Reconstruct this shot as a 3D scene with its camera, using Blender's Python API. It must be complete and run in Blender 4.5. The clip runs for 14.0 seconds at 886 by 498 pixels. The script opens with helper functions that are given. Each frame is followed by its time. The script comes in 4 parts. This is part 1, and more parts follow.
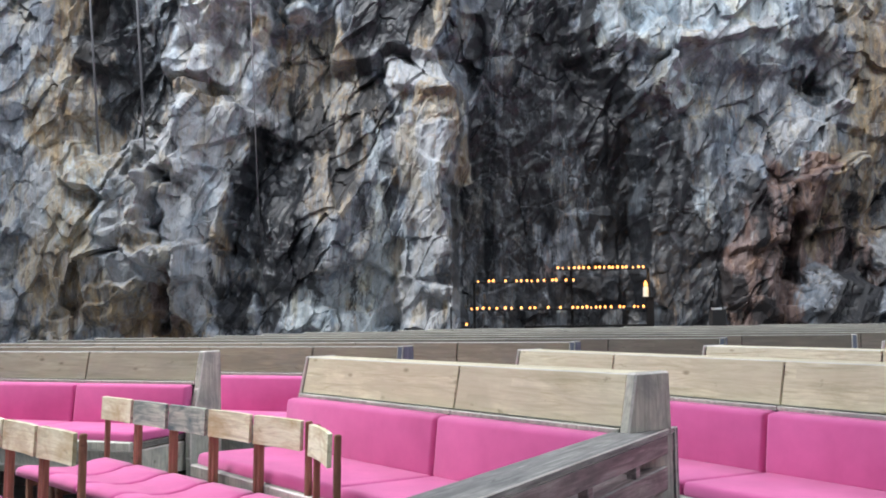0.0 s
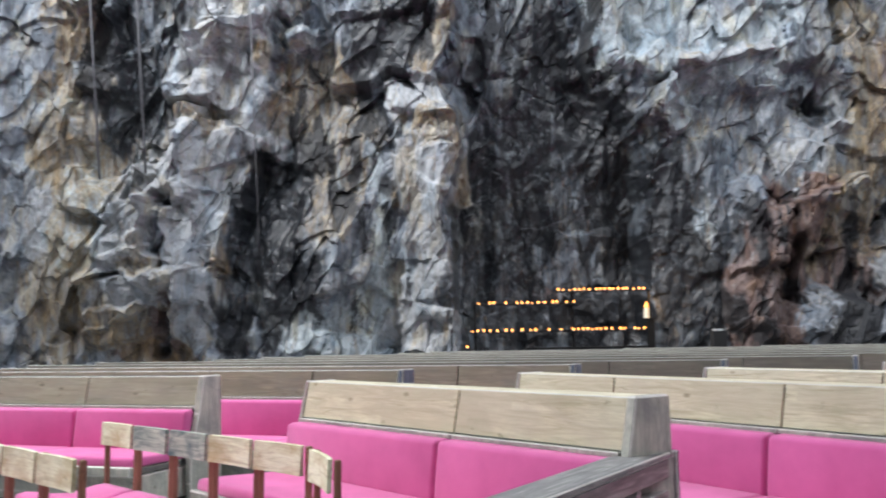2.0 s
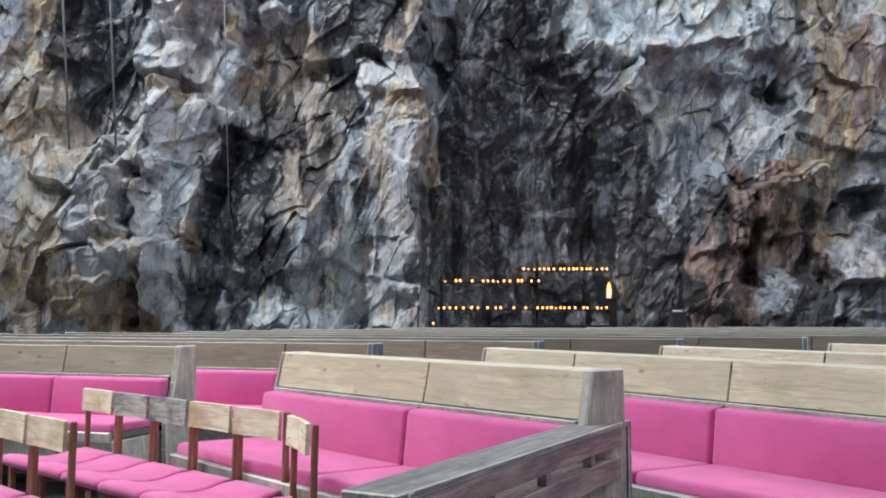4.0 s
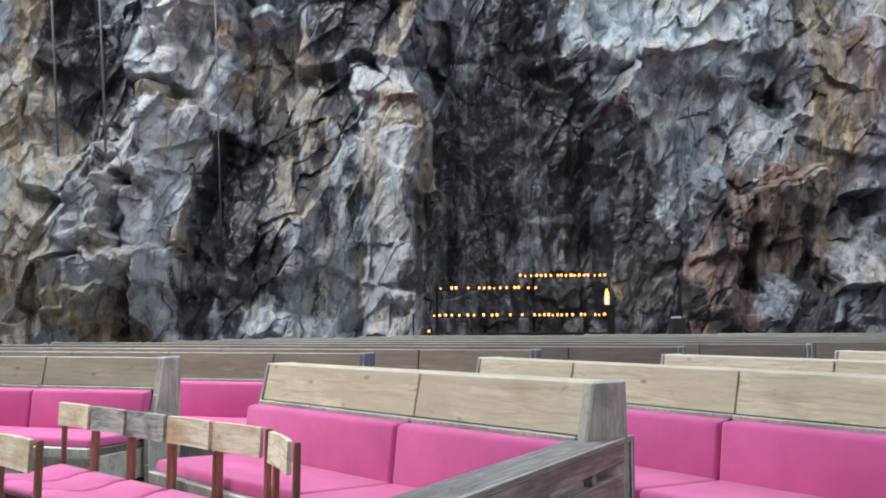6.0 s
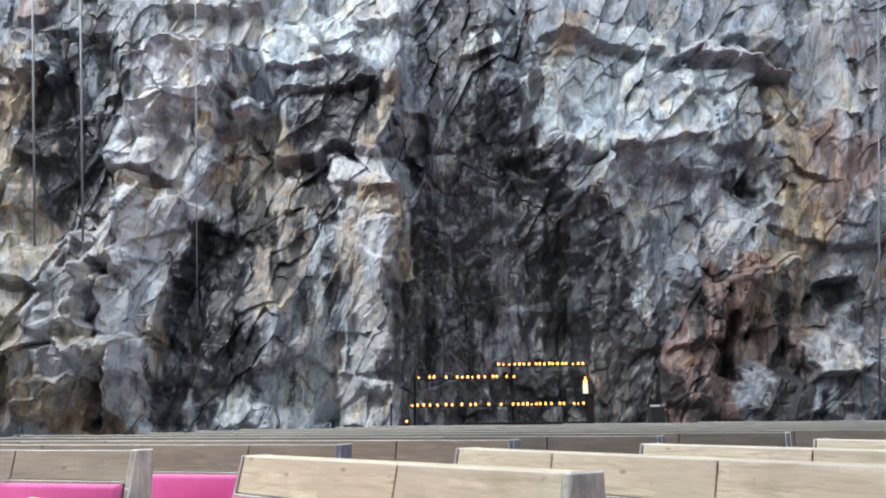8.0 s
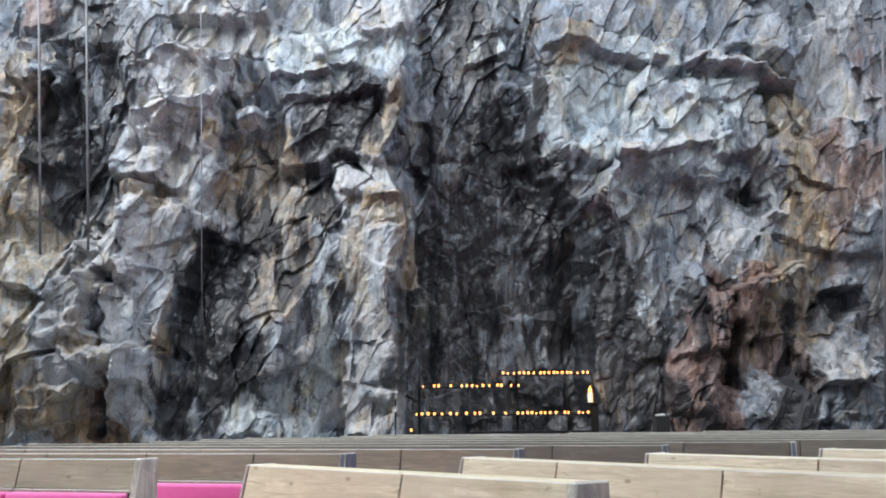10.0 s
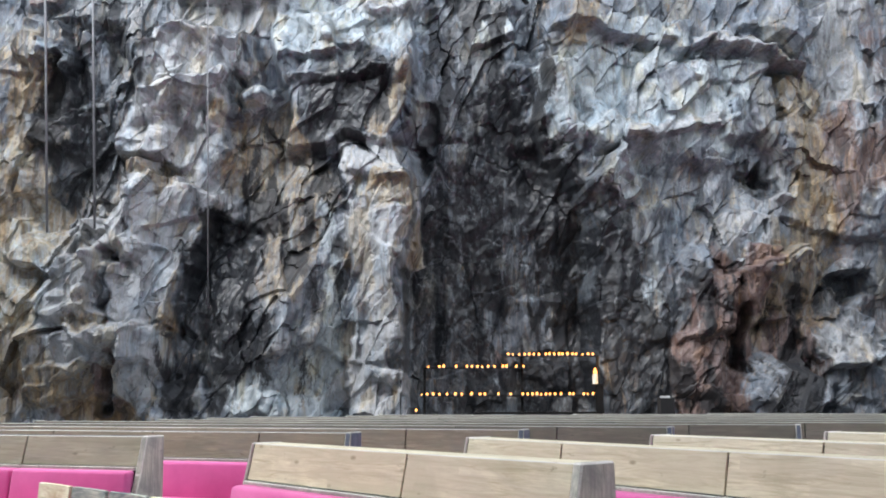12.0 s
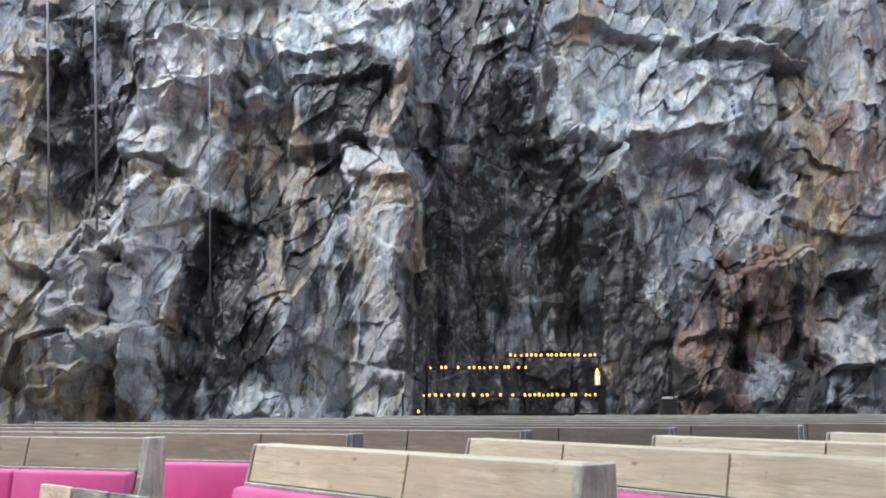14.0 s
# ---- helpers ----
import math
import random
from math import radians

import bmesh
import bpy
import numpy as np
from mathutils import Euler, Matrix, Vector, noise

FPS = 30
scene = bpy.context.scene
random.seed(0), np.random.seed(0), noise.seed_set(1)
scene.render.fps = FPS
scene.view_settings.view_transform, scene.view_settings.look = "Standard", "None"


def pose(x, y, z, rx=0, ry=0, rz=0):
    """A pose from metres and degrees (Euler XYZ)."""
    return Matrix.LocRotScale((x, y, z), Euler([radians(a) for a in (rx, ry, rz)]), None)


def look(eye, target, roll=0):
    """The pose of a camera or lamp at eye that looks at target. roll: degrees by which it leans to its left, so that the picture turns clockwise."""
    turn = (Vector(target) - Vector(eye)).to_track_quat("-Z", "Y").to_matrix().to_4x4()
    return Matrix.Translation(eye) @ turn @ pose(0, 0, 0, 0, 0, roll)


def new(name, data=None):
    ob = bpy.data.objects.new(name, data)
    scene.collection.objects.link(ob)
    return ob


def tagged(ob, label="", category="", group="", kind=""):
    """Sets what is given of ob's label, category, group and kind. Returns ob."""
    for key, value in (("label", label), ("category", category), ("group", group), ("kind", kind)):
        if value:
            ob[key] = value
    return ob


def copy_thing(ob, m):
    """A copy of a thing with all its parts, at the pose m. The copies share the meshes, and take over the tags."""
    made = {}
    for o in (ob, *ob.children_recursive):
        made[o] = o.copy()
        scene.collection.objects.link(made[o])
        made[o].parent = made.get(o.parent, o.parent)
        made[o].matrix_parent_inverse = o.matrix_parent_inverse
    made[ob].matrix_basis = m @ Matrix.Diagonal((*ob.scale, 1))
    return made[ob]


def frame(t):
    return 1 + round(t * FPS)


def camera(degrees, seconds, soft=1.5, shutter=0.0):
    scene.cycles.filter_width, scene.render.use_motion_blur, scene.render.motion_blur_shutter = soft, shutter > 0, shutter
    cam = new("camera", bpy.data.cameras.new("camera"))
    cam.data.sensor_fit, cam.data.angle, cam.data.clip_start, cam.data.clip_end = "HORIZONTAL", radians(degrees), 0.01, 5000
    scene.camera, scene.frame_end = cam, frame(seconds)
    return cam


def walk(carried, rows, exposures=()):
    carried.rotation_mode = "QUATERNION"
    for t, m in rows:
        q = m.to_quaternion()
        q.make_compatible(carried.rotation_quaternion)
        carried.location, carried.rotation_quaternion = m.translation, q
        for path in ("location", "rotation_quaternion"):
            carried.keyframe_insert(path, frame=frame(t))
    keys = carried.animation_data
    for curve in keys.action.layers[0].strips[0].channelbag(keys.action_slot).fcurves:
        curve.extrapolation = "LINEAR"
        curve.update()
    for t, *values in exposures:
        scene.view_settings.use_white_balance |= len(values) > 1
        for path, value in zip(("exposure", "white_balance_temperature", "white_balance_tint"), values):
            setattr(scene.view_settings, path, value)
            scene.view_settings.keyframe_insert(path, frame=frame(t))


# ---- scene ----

# ---------------------------------------------------------------- camera
EYE_Z = 1.17


def eye_pose(x, y, z, pan, tilt, roll):
    """Pose of the camera from its place and its pan, tilt and roll in radians (pan to the right, tilt up)."""
    ahead = Vector((math.sin(pan) * math.cos(tilt), math.cos(pan) * math.cos(tilt), math.sin(tilt)))
    eye = Vector((x, y, z + EYE_Z))
    return look(eye, eye + ahead, math.degrees(roll))


PATH = [
    (0.0, -0.0063, 0.0327, -0.0060, 0.0001, 0.0682, -0.0140),
    (0.5, -0.0069, 0.0308, -0.0065, -0.0035, 0.0735, -0.0113),
    (1.0, -0.0081, 0.0291, -0.0104, -0.0040, 0.0814, -0.0123),
    (1.5, 0.0026, 0.0254, -0.0051, 0.0153, 0.0766, -0.0083),
    (1.8, -0.0017, 0.0232, 0.0020, 0.0199, 0.0928, -0.0105),
    (1.9, -0.0017, 0.0232, 0.0020, 0.0128, 0.0928, -0.0135),
    (2.0, -0.0017, 0.0232, 0.0020, -0.0001, 0.0908, -0.0191),
    (2.1, -0.0017, 0.0232, 0.0020, -0.0077, 0.1014, -0.0191),
    (2.2, -0.0017, 0.0232, 0.0020, 0.0117, 0.0808, -0.0130),
    (2.3, -0.0017, 0.0232, 0.0020, 0.0249, 0.0718, -0.0150),
    (2.5, 0.0107, 0.0227, -0.0027, 0.0370, 0.0829, -0.0191),
    (2.7, 0.0087, 0.0217, -0.0027, 0.0383, 0.0641, -0.0174),
    (4.8, -0.0458, -0.3300, -0.0050, 0.0296, 0.0740, 0.0079),
    (5.0, -0.0270, -0.1600, -0.0050, 0.0249, 0.0807, 0.0044),
    (5.5, -0.0041, 0.0030, 0.0008, 0.0280, 0.0931, 0.0013),
    (6.0, 0.0012, 0.0040, 0.0022, 0.0381, 0.0741, -0.0064),
    (6.5, -0.0065, -0.0227, 0.0044, 0.0550, 0.1287, -0.0096),
    (7.0, 0.0104, -0.0059, 0.0080, 0.0755, 0.1465, -0.0115),
    (7.5, 0.0044, -0.0153, 0.0099, 0.0719, 0.1587, -0.0143),
    (8.0, 0.0048, -0.0179, 0.0046, 0.0619, 0.1658, -0.0119),
    (8.5, 0.0039, -0.0277, 0.0070, 0.0610, 0.1810, -0.0096),
    (11.0, 0.0004, -0.0241, 0.0080, 0.0520, 0.1673, -0.0093),
    (11.5, -0.0022, -0.0202, 0.0091, 0.0486, 0.1624, -0.0061),
    (12.0, 0.0005, -0.0114, 0.0048, 0.0510, 0.1549, -0.0033),
    (12.5, -0.0001, -0.0110, 0.0026, 0.0418, 0.1544, -0.0020),
    (13.0, 0.0012, -0.0069, 0.0048, 0.0443, 0.1429, 0.0005),
    (13.5, 0.0015, -0.0132, -0.0017, 0.0462, 0.1506, 0.0018),
    (14.0, 0.0060, -0.0080, 0.0047, 0.0486, 0.1560, -0.0042),
]
cam = camera(49.51, 14.0, soft=1.9, shutter=0.6)
walk(cam, [(t, eye_pose(*row)) for t, *row in PATH], exposures=[(0.0, 0.84), (2.5, 0.80), (5.5, 0.73), (7.0, 0.82), (8.0, 1.01), (8.5, 0.98), (11.5, 0.88), (14.0, 0.88)])

# ---------------------------------------------------------------- light
world = bpy.data.worlds.new("world")
scene.world = world
world.use_nodes = True
wn = world.node_tree
sky = wn.nodes.new("ShaderNodeTexSky")
sky.sky_type, sky.sun_disc = "NISHITA", False
sky.sun_elevation, sky.sun_rotation = radians(49), radians(237.5)
wn.nodes["Background"].inputs["Strength"].default_value = 0.12
wn.links.new(sky.outputs["Color"], wn.nodes["Background"].inputs["Color"])

sun = new("sun", bpy.data.lights.new("sun", "SUN"))
sun.data.energy, sun.data.angle, sun.data.color = 0.9, radians(15), (1.0, 0.97, 0.92)
sun.matrix_world = look((0, 0, 0), (0.55, 0.35, -0.75))


def skylight(x, y, z, sx, sy, power, aim, tint=(0.92, 0.96, 1.0)):
    """Daylight that falls in through one stretch of the glazed ring under the roof."""
    ob = new("skylight", bpy.data.lights.new("skylight", "AREA"))
    ob.data.shape, ob.data.size, ob.data.size_y = "RECTANGLE", sx, sy
    ob.data.energy, ob.data.color = power, tint
    ob.matrix_world = look((x, y, z), aim)
    return ob


skylight(0.0, 9.2, 11.6, 18.0, 2.6, 520, (0, 14.5, 2.0))
skylight(-11.4, 10.4, 10.8, 2.4, 10.0, 3300, (0, 5.5, 0))
skylight(0.0, -5.6, 10.8, 16.0, 2.4, 150, (0, 14.0, 3.5))
skylight(12.2, 5.0, 10.8, 2.4, 13.0, 2200, (3, 5.0, 0))

glow = new("candle_glow", bpy.data.lights.new("candle_glow", "POINT"))
glow.data.energy, glow.data.color, glow.data.shadow_soft_size = 4.0, (1.0, 0.55, 0.22), 0.05
glow.location = (3.50, 15.45, 1.72)

# ---------------------------------------------------------------- materials


class Mat:
    """A small wrapper to write node materials briefly."""

    def __init__(self, name, rough=0.6, metal=0.0):
        self.m = bpy.data.materials.new(name)
        self.m.use_nodes = True
        self.t = self.m.node_tree
        self.b = self.t.nodes["Principled BSDF"]
        self.b.inputs["Roughness"].default_value = rough
        self.b.inputs["Metallic"].default_value = metal
        self.co = self.t.nodes.new("ShaderNodeTexCoord").outputs["Object"]

    def node(self, kind, **inputs):
        n = self.t.nodes.new(kind)
        for k, v in inputs.items():
            self.put(n.inputs[k.replace("_", " ")], v)
        return n

    def put(self, socket, v):
        if isinstance(v, bpy.types.NodeSocket):
            self.t.links.new(v, socket)
        else:
            socket.default_value = v

    def scaled(self, sx, sy, sz, source=None):
        n = self.node("ShaderNodeMapping", Vector=source or self.co)
        n.inputs["Scale"].default_value = (sx, sy, sz)
        return n.outputs["Vector"]

    def noise(self, scale, detail=4.0, rough=0.55, vec=None, distortion=0.0):
        n = self.node("ShaderNodeTexNoise", Vector=vec or self.co, Scale=scale, Detail=detail, Roughness=rough, Distortion=distortion)
        return n.outputs["Fac"]

    def ramp(self, fac, *stops):
        n = self.node("ShaderNodeValToRGB", Fac=fac)
        e = n.color_ramp.elements
        while len(e) < len(stops):
            e.new(0.5)
        for el, (p, c) in zip(e, stops):
            el.position = p
            el.color = (*c, 1) if isinstance(c, tuple) else (c, c, c, 1)
        return n.outputs["Color"]

    def mix(self, fac, a, b, mode="MIX"):
        n = self.t.nodes.new("ShaderNodeMix")
        n.data_type, n.blend_type = "RGBA", mode
        self.put(n.inputs[0], fac)
        for i, v in ((6, a), (7, b)):
            self.put(n.inputs[i], (*v, 1) if isinstance(v, tuple) and len(v) == 3 else v)
        return n.outputs[2]

    def math(self, op, a, b=0.0):
        n = self.t.nodes.new("ShaderNodeMath")
        n.operation = op
        self.put(n.inputs[0], a)
        self.put(n.inputs[1], b)
        return n.outputs[0]

    def attr(self, name):
        n = self.t.nodes.new("ShaderNodeAttribute")
        n.attribute_name = name
        return n.outputs["Fac"]

    def random(self):
        return self.t.nodes.new("ShaderNodeObjectInfo").outputs["Random"]

    def bump(self, height, strength=0.3, distance=0.01):
        n = self.node("ShaderNodeBump", Height=height, Strength=strength, Distance=distance)
        self.t.links.new(n.outputs["Normal"], self.b.inputs["Normal"])

    def base(self, colour):
        self.put(self.b.inputs["Base Color"], (*colour, 1) if isinstance(colour, tuple) else colour)
        return self

    def rough(self, v):
        self.put(self.b.inputs["Roughness"], v)


def rock_material():
    m = Mat("rock", 0.7)
    fine = m.noise(1.0, 8, 0.68, m.scaled(26.0, 26.0, 13.0), 0.5)
    mid = m.noise(1.0, 9, 0.66, m.scaled(4.2, 4.2, 1.6), 0.7)
    streak = m.noise(1.0, 7, 0.62, m.scaled(7.0, 7.0, 0.6), 0.5)
    run = m.noise(1.0, 6, 0.6, m.scaled(15.0, 15.0, 0.9), 0.3)

    def tones(*c):
        return m.ramp(mid, (0.30, c[0]), (0.47, c[1]), (0.70, c[2]))

    c = tones((0.031, 0.037, 0.046), (0.105, 0.120, 0.143), (0.250, 0.276, 0.308))
    for name, layer in (
        ("pale", tones((0.14, 0.142, 0.144), (0.262, 0.272, 0.284), (0.395, 0.408, 0.420))),
        ("cool", tones((0.11, 0.132, 0.145), (0.24, 0.275, 0.295), (0.42, 0.465, 0.485))),
        ("red", tones((0.026, 0.018, 0.017), (0.098, 0.056, 0.047), (0.23, 0.165, 0.15))),
        ("ochre", tones((0.06, 0.042, 0.024), (0.23, 0.170, 0.095), (0.44, 0.38, 0.27))),
        # the dark layer also carries shade painted into recesses
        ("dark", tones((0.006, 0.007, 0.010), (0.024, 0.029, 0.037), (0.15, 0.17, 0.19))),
    ):
        loose = m.math("MULTIPLY", m.math("SUBTRACT", m.math("ADD", fine, streak), 1.0), 0.9)
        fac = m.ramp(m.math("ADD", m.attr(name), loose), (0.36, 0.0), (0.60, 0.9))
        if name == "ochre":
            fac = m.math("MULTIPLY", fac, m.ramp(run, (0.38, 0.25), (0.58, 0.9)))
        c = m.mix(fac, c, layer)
    # water and mineral streaks that run down the face
    c = m.mix(m.ramp(streak, (0.54, 0.0), (0.66, 0.7)), c, (0.028, 0.030, 0.036))
    c = m.mix(m.ramp(run, (0.58, 0.0), (0.70, 0.45)), c, (0.25, 0.145, 0.055))
    c = m.mix(m.ramp(run, (0.28, 0.4), (0.40, 0.0)), c, (0.46, 0.48, 0.50))
    c = m.mix(m.ramp(fine, (0.33, 0.35), (0.44, 0.0)), c, (0.02, 0.02, 0.024))
    c = m.mix(m.ramp(fine, (0.58, 0.0), (0.72, 0.28)), c, (0.50, 0.52, 0.54))
    # tan, olive and violet casts of the minerals, in patches drawn out downwards
    cast = m.noise(1.0, 6, 0.6, m.scaled(1.9, 1.9, 0.75), 1.2)
    c = m.mix(m.ramp(cast, (0.53, 0.0), (0.62, 0.75)), c, m.mix(1.0, c, (1.17, 1.02, 0.78), "MULTIPLY"))
    c = m.mix(m.ramp(cast, (0.36, 0.8), (0.45, 0.0)), c, m.mix(1.0, c, (0.89, 1.0, 1.09), "MULTIPLY"))
    vein = m.noise(1.0, 7, 0.7, m.scaled(3.1, 3.1, 2.2), 2.2)
    c = m.mix(m.ramp(vein, (0.485, 0.0), (0.50, 0.12), (0.515, 0.0)), c, (0.035, 0.033, 0.036))
    c = m.mix(m.ramp(vein, (0.60, 0.0), (0.68, 0.4)), c, (0.20, 0.13, 0.075))
    line = m.noise(1.0, 5, 0.65, m.scaled(9.0, 9.0, 0.32), 0.25)
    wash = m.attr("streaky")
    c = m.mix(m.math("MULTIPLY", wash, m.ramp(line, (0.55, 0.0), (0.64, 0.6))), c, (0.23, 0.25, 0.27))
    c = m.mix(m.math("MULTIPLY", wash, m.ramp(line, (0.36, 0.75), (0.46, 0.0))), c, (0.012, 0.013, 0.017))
    # near-black cover: stains, and the niche's shade put into the colour
    soot_shade = m.ramp(m.math("ADD", m.attr("stain_shade"), m.math("SUBTRACT", m.math("ADD", streak, fine), 1.0)), (0.40, 0.0), (0.60, 0.93))
    c = m.mix(soot_shade, c, (0.008, 0.009, 0.012))
    # pale flecks over the areas of the dark mask
    fleck = m.noise(1.0, 9, 0.74, m.scaled(10.0, 10.0, 5.5), 0.9)
    c = m.mix(m.math("MULTIPLY", m.ramp(m.attr("dark"), (0.45, 0.0), (0.85, 1.0)), m.ramp(fleck, (0.54, 0.0), (0.67, 0.6))), c, (0.17, 0.19, 0.205))
    m.base(c)
    m.rough(m.mix(m.ramp(m.attr("dark"), (0.4, 0.0), (0.8, 0.7)), m.ramp(mid, (0.3, 0.45), (0.7, 0.75)), (0.34, 0.34, 0.34)))
    m.bump(m.math("ADD", fine, m.math("MULTIPLY", mid, 0.4)), 0.30, 0.03)
    return m.m


def wood_material(name, lo, mid, hi, grey, rough=0.6, spread=0.45, staves=False, odd=None, upright=False, patch=4.0):
    """Weathered wood with its grain along x, or along z for upright boards. odd: a second tone that some of the pieces have."""
    m = Mat(name, rough)
    rnd = m.random()
    shift = m.node("ShaderNodeVectorMath")
    shift.operation = "ADD"
    m.put(shift.inputs[0], m.co)
    joined = m.node("ShaderNodeCombineXYZ", X=m.math("MULTIPLY", rnd, 37.0), Y=m.math("MULTIPLY", rnd, 11.0), Z=m.math("MULTIPLY", rnd, 5.0))
    m.put(shift.inputs[1], joined.outputs[0])
    v = shift.outputs[0]
    along, fine_along = ((7.0, 7.0, 0.6), (5.0, 5.0, 0.3)) if upright else ((0.6, 7.0, 7.0), (0.3, 5.0, 5.0))
    grain = m.noise(5.0, 7, 0.62, m.scaled(*along, v), 1.2)
    fibre = m.noise(34.0, 4, 0.6, m.scaled(*fine_along, v))
    blot = m.noise(patch, 6, 0.66, m.scaled(0.6, 1.4, 1.4, v), 0.6)
    smear = m.noise(1.4, 6, 0.6, m.scaled(1.0, 2.5, 2.5, v), 0.8)
    c = m.ramp(grain, (0.28, lo), (0.50, mid), (0.75, hi))
    c = m.mix(m.ramp(fibre, (0.35, 0.3), (0.52, 0.0)), c, lo)
    c = m.mix(m.ramp(blot, (0.44, 0.0), (0.66, spread)), c, grey)
    c = m.mix(m.ramp(smear, (0.32, 0.5), (0.47, 0.0)), c, (lo[0] * 0.8, lo[1] * 0.85, lo[2] * 0.9))
    if staves:
        flat = m.node("ShaderNodeSeparateXYZ", Vector=v)
        lay = m.node("ShaderNodeCombineXYZ", X=flat.outputs[0], Y=flat.outputs[2], Z=0.0)
        brick = m.node("ShaderNodeTexBrick", Vector=lay.outputs[0], Scale=1.0)
        brick.inputs["Color1"].default_value, brick.inputs["Color2"].default_value = (0, 0, 0, 1), (1, 1, 1, 1)
        brick.inputs["Mortar Size"].default_value = 0.0
        brick.inputs["Brick Width"].default_value, brick.inputs["Row Height"].default_value = 0.34, 0.043
        c = m.mix(m.math("MULTIPLY", brick.outputs["Color"], 0.65), c, (hi[0] * 0.62, hi[1] * 0.60, hi[2] * 0.56))
    knot = m.node("ShaderNodeTexVoronoi", Vector=m.scaled(1.0, 2.2, 2.2, v), Scale=3.0)
    c = m.mix(m.ramp(knot.outputs["Distance"], (0.03, 0.75), (0.09, 0.0)), c, (lo[0] * 0.5, lo[1] * 0.45, lo[2] * 0.4))
    nick = m.noise(22.0, 3, 0.6, m.scaled(0.5, 1.0, 1.0, v), 0.4)
    c = m.mix(m.ramp(nick, (0.26, 0.6), (0.34, 0.0)), c, (lo[0] * 0.4, lo[1] * 0.38, lo[2] * 0.36))
    c = m.mix(m.math("MULTIPLY", rnd, 0.2), c, lo)
    if odd:
        c = m.mix(m.ramp(rnd, (0.68, 0.0), (0.74, 0.62)), c, odd)
    m.base(c)
    m.rough(m.ramp(blot, (0.3, rough - 0.12), (0.7, rough + 0.15)))
    m.bump(m.math("ADD", grain, fibre), 0.22, 0.003)
    return m.m


def cloth_material(name, colour, deep):
    m = Mat(name, 0.9)
    weave = m.noise(500.0, 2, 0.5)
    soft = m.noise(4.0, 4, 0.55)
    c = m.ramp(soft, (0.3, deep), (0.65, colour))
    c = m.mix(m.ramp(weave, (0.35, 0.25), (0.6, 0.0)), c, deep)
    m.base(c)
    m.b.inputs["Sheen Weight"].default_value = 0.25
    m.bump(m.math("ADD", m.math("MULTIPLY", weave, 0.15), soft), 0.25, 0.01)
    return m.m


def plain_material(name, colour, rough=0.6, metal=0.0, vary=0.3, scale=6.0):
    m = Mat(name, rough, metal)
    n = m.noise(scale, 6, 0.6)
    lo = tuple(c * (1 - vary) for c in colour)
    hi = tuple(min(1.0, c * (1 + vary)) for c in colour)
    m.base(m.ramp(n, (0.3, lo), (0.7, hi)))
    m.bump(n, 0.15, 0.004)
    return m.m


def glow_material(name, colour, strength):
    m = Mat(name, 0.5)
    m.base(colour)
    m.b.inputs["Emission Color"].default_value = (*colour, 1)
    m.b.inputs["Emission Strength"].default_value = strength
    return m.m


ROCK = rock_material()
WOOD = wood_material("weathered_pine", (0.34, 0.295, 0.170), (0.65, 0.61, 0.43), (0.83, 0.80, 0.61), (0.45, 0.42, 0.33), spread=0.55, staves=True)
# pine for the rows across the aisle, copies darkened to paint in weaker light
GREY_WOOD = wood_material("greyed_shaded_pine", (0.14, 0.122, 0.085), (0.25, 0.225, 0.155), (0.36, 0.325, 0.235), (0.17, 0.172, 0.155), spread=0.6, staves=True)
MID_WOOD = wood_material("near_row_pine", (0.20, 0.195, 0.13), (0.365, 0.365, 0.265), (0.50, 0.495, 0.375), (0.27, 0.27, 0.235), spread=0.6, staves=True)
SHADED_WOOD = wood_material("shaded_far_pine", (0.075, 0.070, 0.052), (0.14, 0.132, 0.10), (0.21, 0.20, 0.155), (0.10, 0.105, 0.095), spread=0.6, staves=True)
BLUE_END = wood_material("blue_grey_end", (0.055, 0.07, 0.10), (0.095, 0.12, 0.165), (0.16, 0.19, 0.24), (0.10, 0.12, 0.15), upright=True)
END_WOOD = wood_material("grey_end_wood", (0.22, 0.23, 0.20), (0.46, 0.468, 0.40), (0.64, 0.645, 0.56), (0.23, 0.25, 0.24), spread=0.8, upright=True)
BASE_WOOD = wood_material("grey_base_wood", (0.070, 0.070, 0.066), (0.145, 0.145, 0.135), (0.24, 0.24, 0.22), (0.11, 0.12, 0.12), rough=0.75)
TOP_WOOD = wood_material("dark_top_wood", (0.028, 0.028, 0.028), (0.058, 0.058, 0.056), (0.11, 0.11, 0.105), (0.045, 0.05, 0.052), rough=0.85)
RAIL_WOOD = wood_material("rail_wood", (0.08, 0.08, 0.08), (0.25, 0.25, 0.24), (0.56, 0.55, 0.52), (0.14, 0.14, 0.145), spread=0.75)
# brown side wood, its purple tint painting in pink bounce from the cushions
RAIL_SIDE = wood_material("rail_side_wood", (0.10, 0.078, 0.08), (0.27, 0.215, 0.22), (0.52, 0.46, 0.44), (0.10, 0.085, 0.09), spread=0.7)
CHAIR_WOOD = wood_material("chair_board", (0.42, 0.40, 0.25), (0.80, 0.82, 0.60), (0.90, 0.92, 0.76), (0.42, 0.31, 0.12), spread=0.8, patch=7.0)
STAINED_WOOD = wood_material("stained_chair_board", (0.14, 0.18, 0.165), (0.46, 0.51, 0.42), (0.72, 0.75, 0.62), (0.062, 0.130, 0.138), spread=1.3, patch=4.5)
POST_WOOD = wood_material("chair_post", (0.12, 0.050, 0.030), (0.25, 0.115, 0.066), (0.40, 0.22, 0.135), (0.21, 0.10, 0.065), upright=True)
